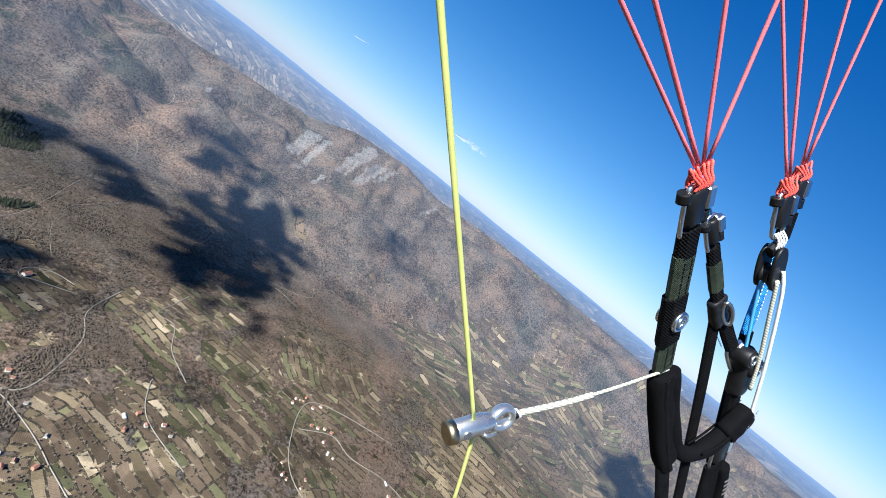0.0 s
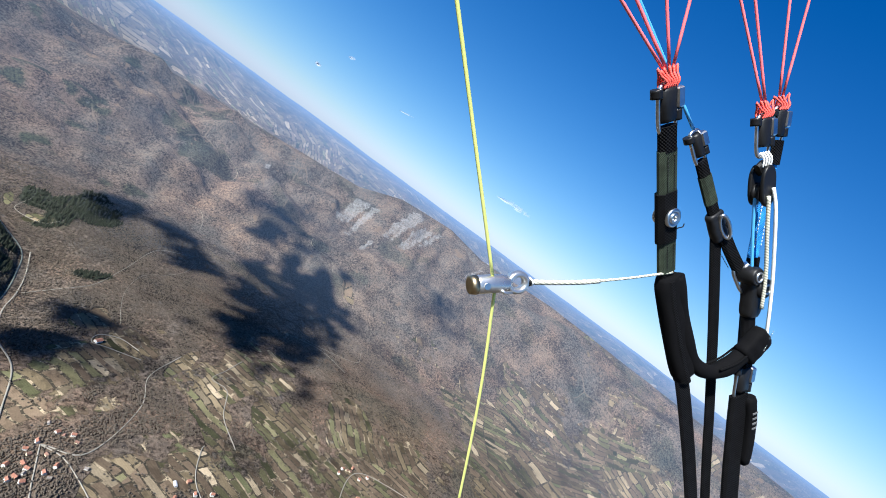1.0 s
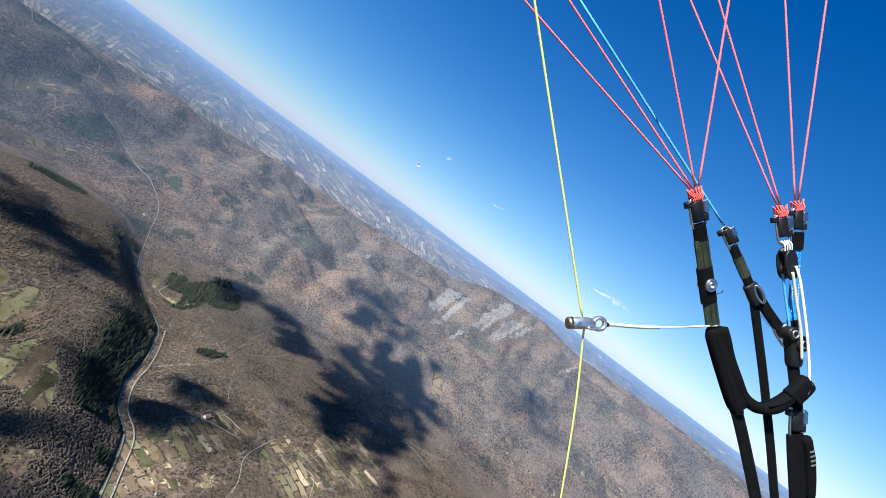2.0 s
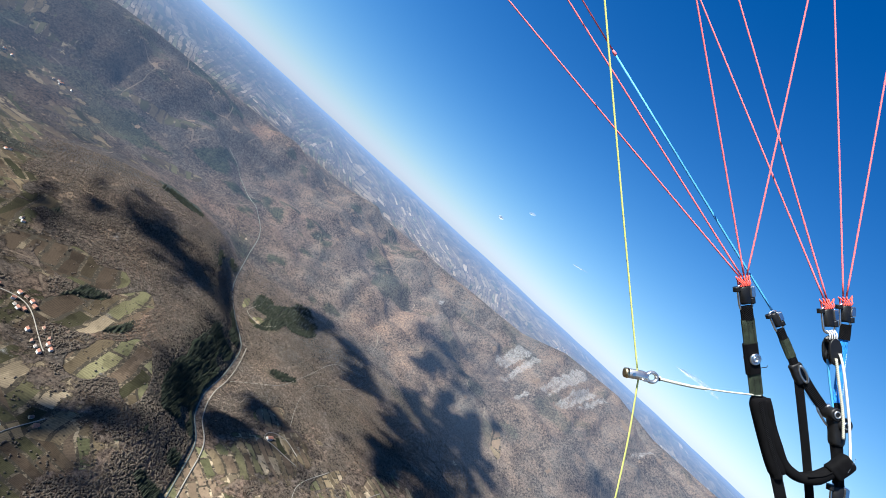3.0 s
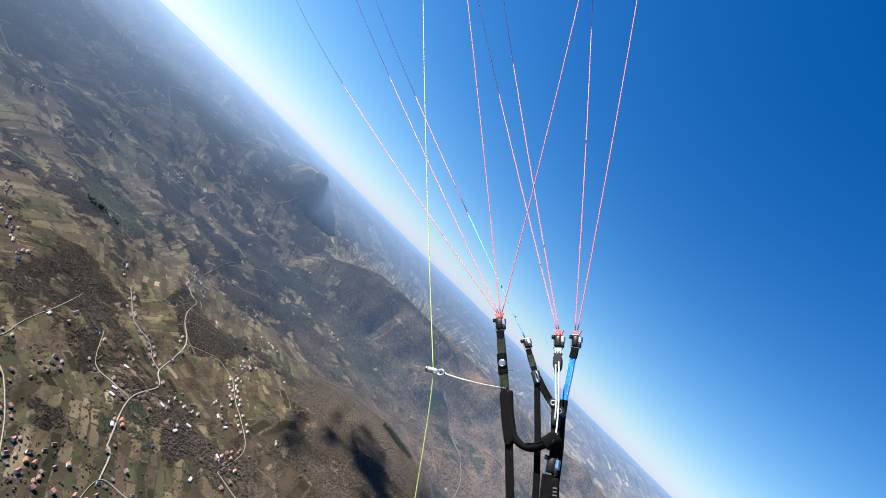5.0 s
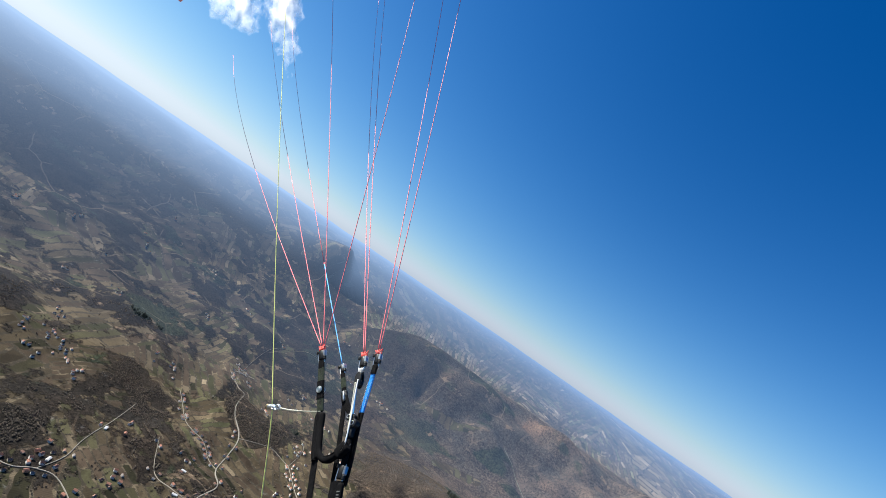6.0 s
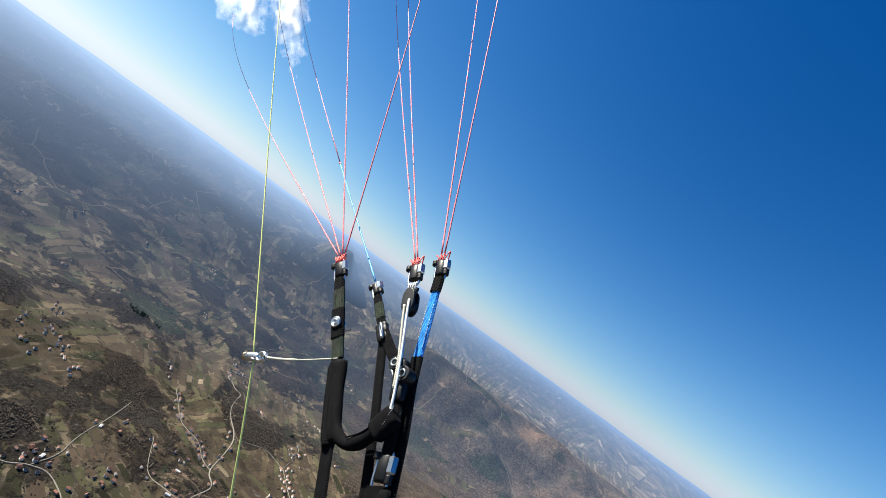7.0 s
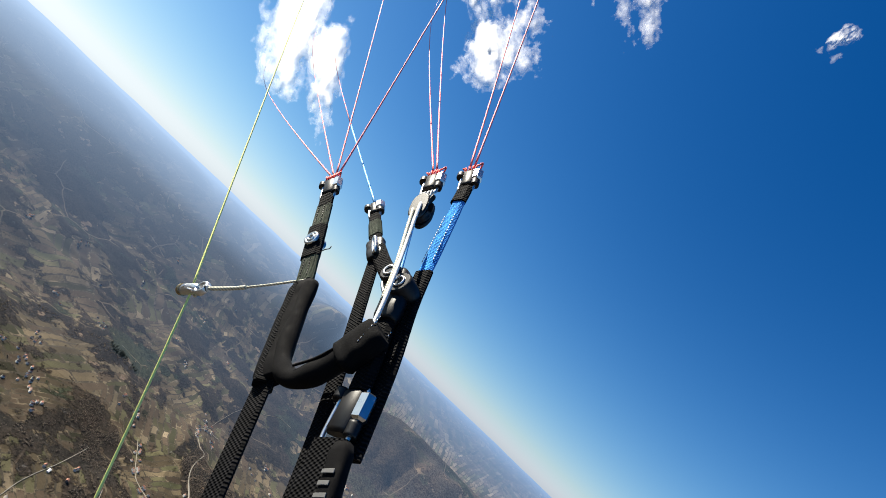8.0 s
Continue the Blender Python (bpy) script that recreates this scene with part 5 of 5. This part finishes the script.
def canopy():
    ob = rig_thing("paraglider_wing", "arched pale lilac and red fabric wing of a paraglider overhead", "wing")
    up = WING_UP.normalized()
    span = (WING_SPAN - up * WING_SPAN.dot(up)).normalized()
    chord = up.cross(span)
    cells = 40

    def rib(s):
        ang = s * 0.95
        centre = Vector((5.0 * math.sin(ang) / 0.95, 0, 2.2 * (math.cos(ang) - 1)))
        long = 2.4 * math.sqrt(max(0.05, 1 - 0.95 * s * s))
        out = Vector((math.sin(ang) * 0.7, 0, math.cos(ang))).normalized()
        pts = []
        for k in range(20):
            u = k / 19
            c, side = (1 - 2 * u, 1) if u < 0.5 else (2 * u - 1, -1)
            thick = 0.14 * long * (math.sqrt(max(0, 1 - c)) * c ** 0.6 * 1.6 if 0 < c < 1 else 0)
            pts.append(centre + Vector((0, (c - 1.0) * long, 0)) + out * (thick * (1.0 if side > 0 else -0.35)))
        return pts, out

    bm, rows = bmesh.new(), []
    for i in range(cells * 4 + 1):
        s = -1 + 2 * i / (cells * 4)
        pts, out = rib(s)
        puff = 0.022 * math.sin(math.pi * (i % 4) / 4)
        rows.append([bm.verts.new(p + out * puff * (1 if k < 10 else -1)) for k, p in enumerate(pts)])
    for a, b in zip(rows, rows[1:]):
        for k in range(20):
            bm.faces.new((a[k], a[(k + 1) % 20], b[(k + 1) % 20], b[k])).smooth = True
    bm.faces.new(rows[0]), bm.faces.new(rows[-1][::-1])
    m = RIG @ Matrix.Translation(WING) @ Matrix((span, chord, up)).transposed().to_4x4()
    ob.matrix_basis = m
    sail = part("sail", bm, sail_cloth(), ob)
    edge = [rib(-1 + 2 * k / 80)[0][9] for k in range(81)]
    part("trailing_edge", sweep(bmesh.new(), edge, circle(0.014, 6)), M_BLACK_WEB, ob, "dark bound trailing edge")
    # the maker's mark under the tip, as plain dark bars
    for k in range(5):
        s = -0.74 + 0.045 * k
        (a, out), (b, _) = rib(s), rib(s + 0.022)
        pts = [a[13].lerp(a[14], 0.2), a[14].lerp(a[15], 0.6), b[14].lerp(b[15], 0.6), b[13].lerp(b[14], 0.2)]
        bm = bmesh.new()
        v = [bm.verts.new(p - out * (0.026 + d)) for d in (0, 0.004) for p in pts]
        for f in ((0, 1, 2, 3), (4, 7, 6, 5), (0, 4, 5, 1), (1, 5, 6, 2), (2, 6, 7, 3), (3, 7, 4, 0)):
            bm.faces.new([v[i] for i in f])
        part("mark_bar", bm, M_BLACK_WEB, sail, "dark printed bar")


def rigging():
    canopy()
    down = lambda a, b: (b - a)
    quick_link(FRONT_TOP, down(FRONT_TOP, FRONT_SNAP), 0.044, 0.0225, "polished steel screw link at the top of the front riser")
    quick_link(MIDDLE_TOP, down(MIDDLE_TOP, ADJUSTER), 0.036, 0.0150, "small polished steel screw link of the middle riser")
    quick_link(REAR_TOP, (0.02, -1.0, 0.02), 0.044, 0.0210, "polished steel screw link at the top of the rear riser")
    quick_link(BLUE_TOP, (-0.06, -1.0, -0.02), 0.042, 0.0200, "polished steel screw link over the blue webbing")
    quick_link(LOW_LINK, (-0.16, -1.0, 0.0), 0.048, 0.0230, "large polished steel screw link on the broad lower webbing")
    quick_link(SIDE_END + Vector((-0.004, 0.004, 0)), (0.45, -0.88, 0.05), 0.036, 0.0170, "bare steel link between middle and rear riser", False)
    loops(FRONT_TOP, (-0.12, 0.99, 0.1), 6, "bright red looped line ends on the front link")
    loops(REAR_TOP, (-0.05, 1.0, 0.0), 5, "bright red looped line ends on the rear link")
    loops(BLUE_TOP, (0.05, 1.0, 0.0), 4, "red looped line ends on the blue webbing's link")
    front_riser(), padded_loop(), middle_riser(), rear_riser(), pulley_block(), swivel_pulley(), tether()
    x, y, z = BLOCK
    speed_line([(x - 0.003, y - 0.010, z + 0.010), (x - 0.001, y - 0.05, z + 0.010), (x + 0.002, y - 0.10, z + 0.010), (0.1190, -0.045, -0.001)], "pale flecked cord running down from the pulley", M_WHITE_CORD, 0.0021)
    speed_line([(x + 0.004, y - 0.002, z + 0.010), (x + 0.006, y - 0.03, z + 0.013), (x + 0.008, y - 0.10, z + 0.014), (0.1255, -0.050, 0.004), (0.1230, -0.080, 0.004)], "white cord running from the pulley behind the handle", M_WHITE_LINE, 0.0019)
    speed_line([(x - 0.007, y - 0.010, z - 0.002), (x - 0.005, y - 0.05, z - 0.003), (x - 0.002, y - 0.10, z - 0.003), (0.1150, -0.040, -0.010)], "blue and white cord along the rear riser", M_BLUE, 0.0017)
    group = "suspension lines"
    for k, way in enumerate(((-0.67, 1.0, -0.07), (-0.52, 1.0, -0.06), (-0.20, 1.0, 0.09), (0.13, 1.0, 0.15))):
        line("suspension_line", FRONT_TOP + Vector((-0.006 + 0.004 * k, 0.012, 0)), way, 6.4, 0.0014, M_RED, "thin red suspension line from the front riser", group, 0.10 - 0.06 * k)
    for k, way in enumerate(((-0.24, 1.0, -0.10), (-0.17, 1.0, -0.04))):
        line("suspension_line", REAR_TOP + Vector((-0.004 + 0.005 * k, 0.012, 0)), way, 6.3, 0.0014, M_RED, "thin red suspension line from the rear riser", group, 0.05)
    for k, way in enumerate(((0.00, 1.0, 0.01), (0.13, 1.0, 0.10))):
        line("suspension_line", BLUE_TOP + Vector((-0.003 + 0.006 * k, 0.012, 0)), way, 6.3, 0.0014, M_RED, "thin red suspension line over the blue webbing", group, -0.06)
    line("stabilo_line", MIDDLE_TOP + Vector((0, 0.002, 0)), (-0.48, 1.0, -0.08), 6.4, 0.0014, M_RED, "thin red line with a bright blue lower end", group, 0.05, M_BLUE)
    line("brake_line", SWIVEL + Vector((-0.002, 0, 0)), (-0.11, 1.0, 0.22), 6.2, 0.0015, M_YELLOW, "yellow brake line running up from the swivel pulley", "brake line", 0.08)
    a = SWIVEL
    ob = rig_thing("brake_line", "yellow brake line hanging down from the swivel pulley", "line", "brake line")
    part("cord", tube([a, a + Vector((-0.010, -0.15, -0.045)), a + Vector((-0.040, -0.42, -0.13)), a + Vector((-0.10, -0.95, -0.30))], 0.0015, 10, 8), M_YELLOW, ob)


rigging()
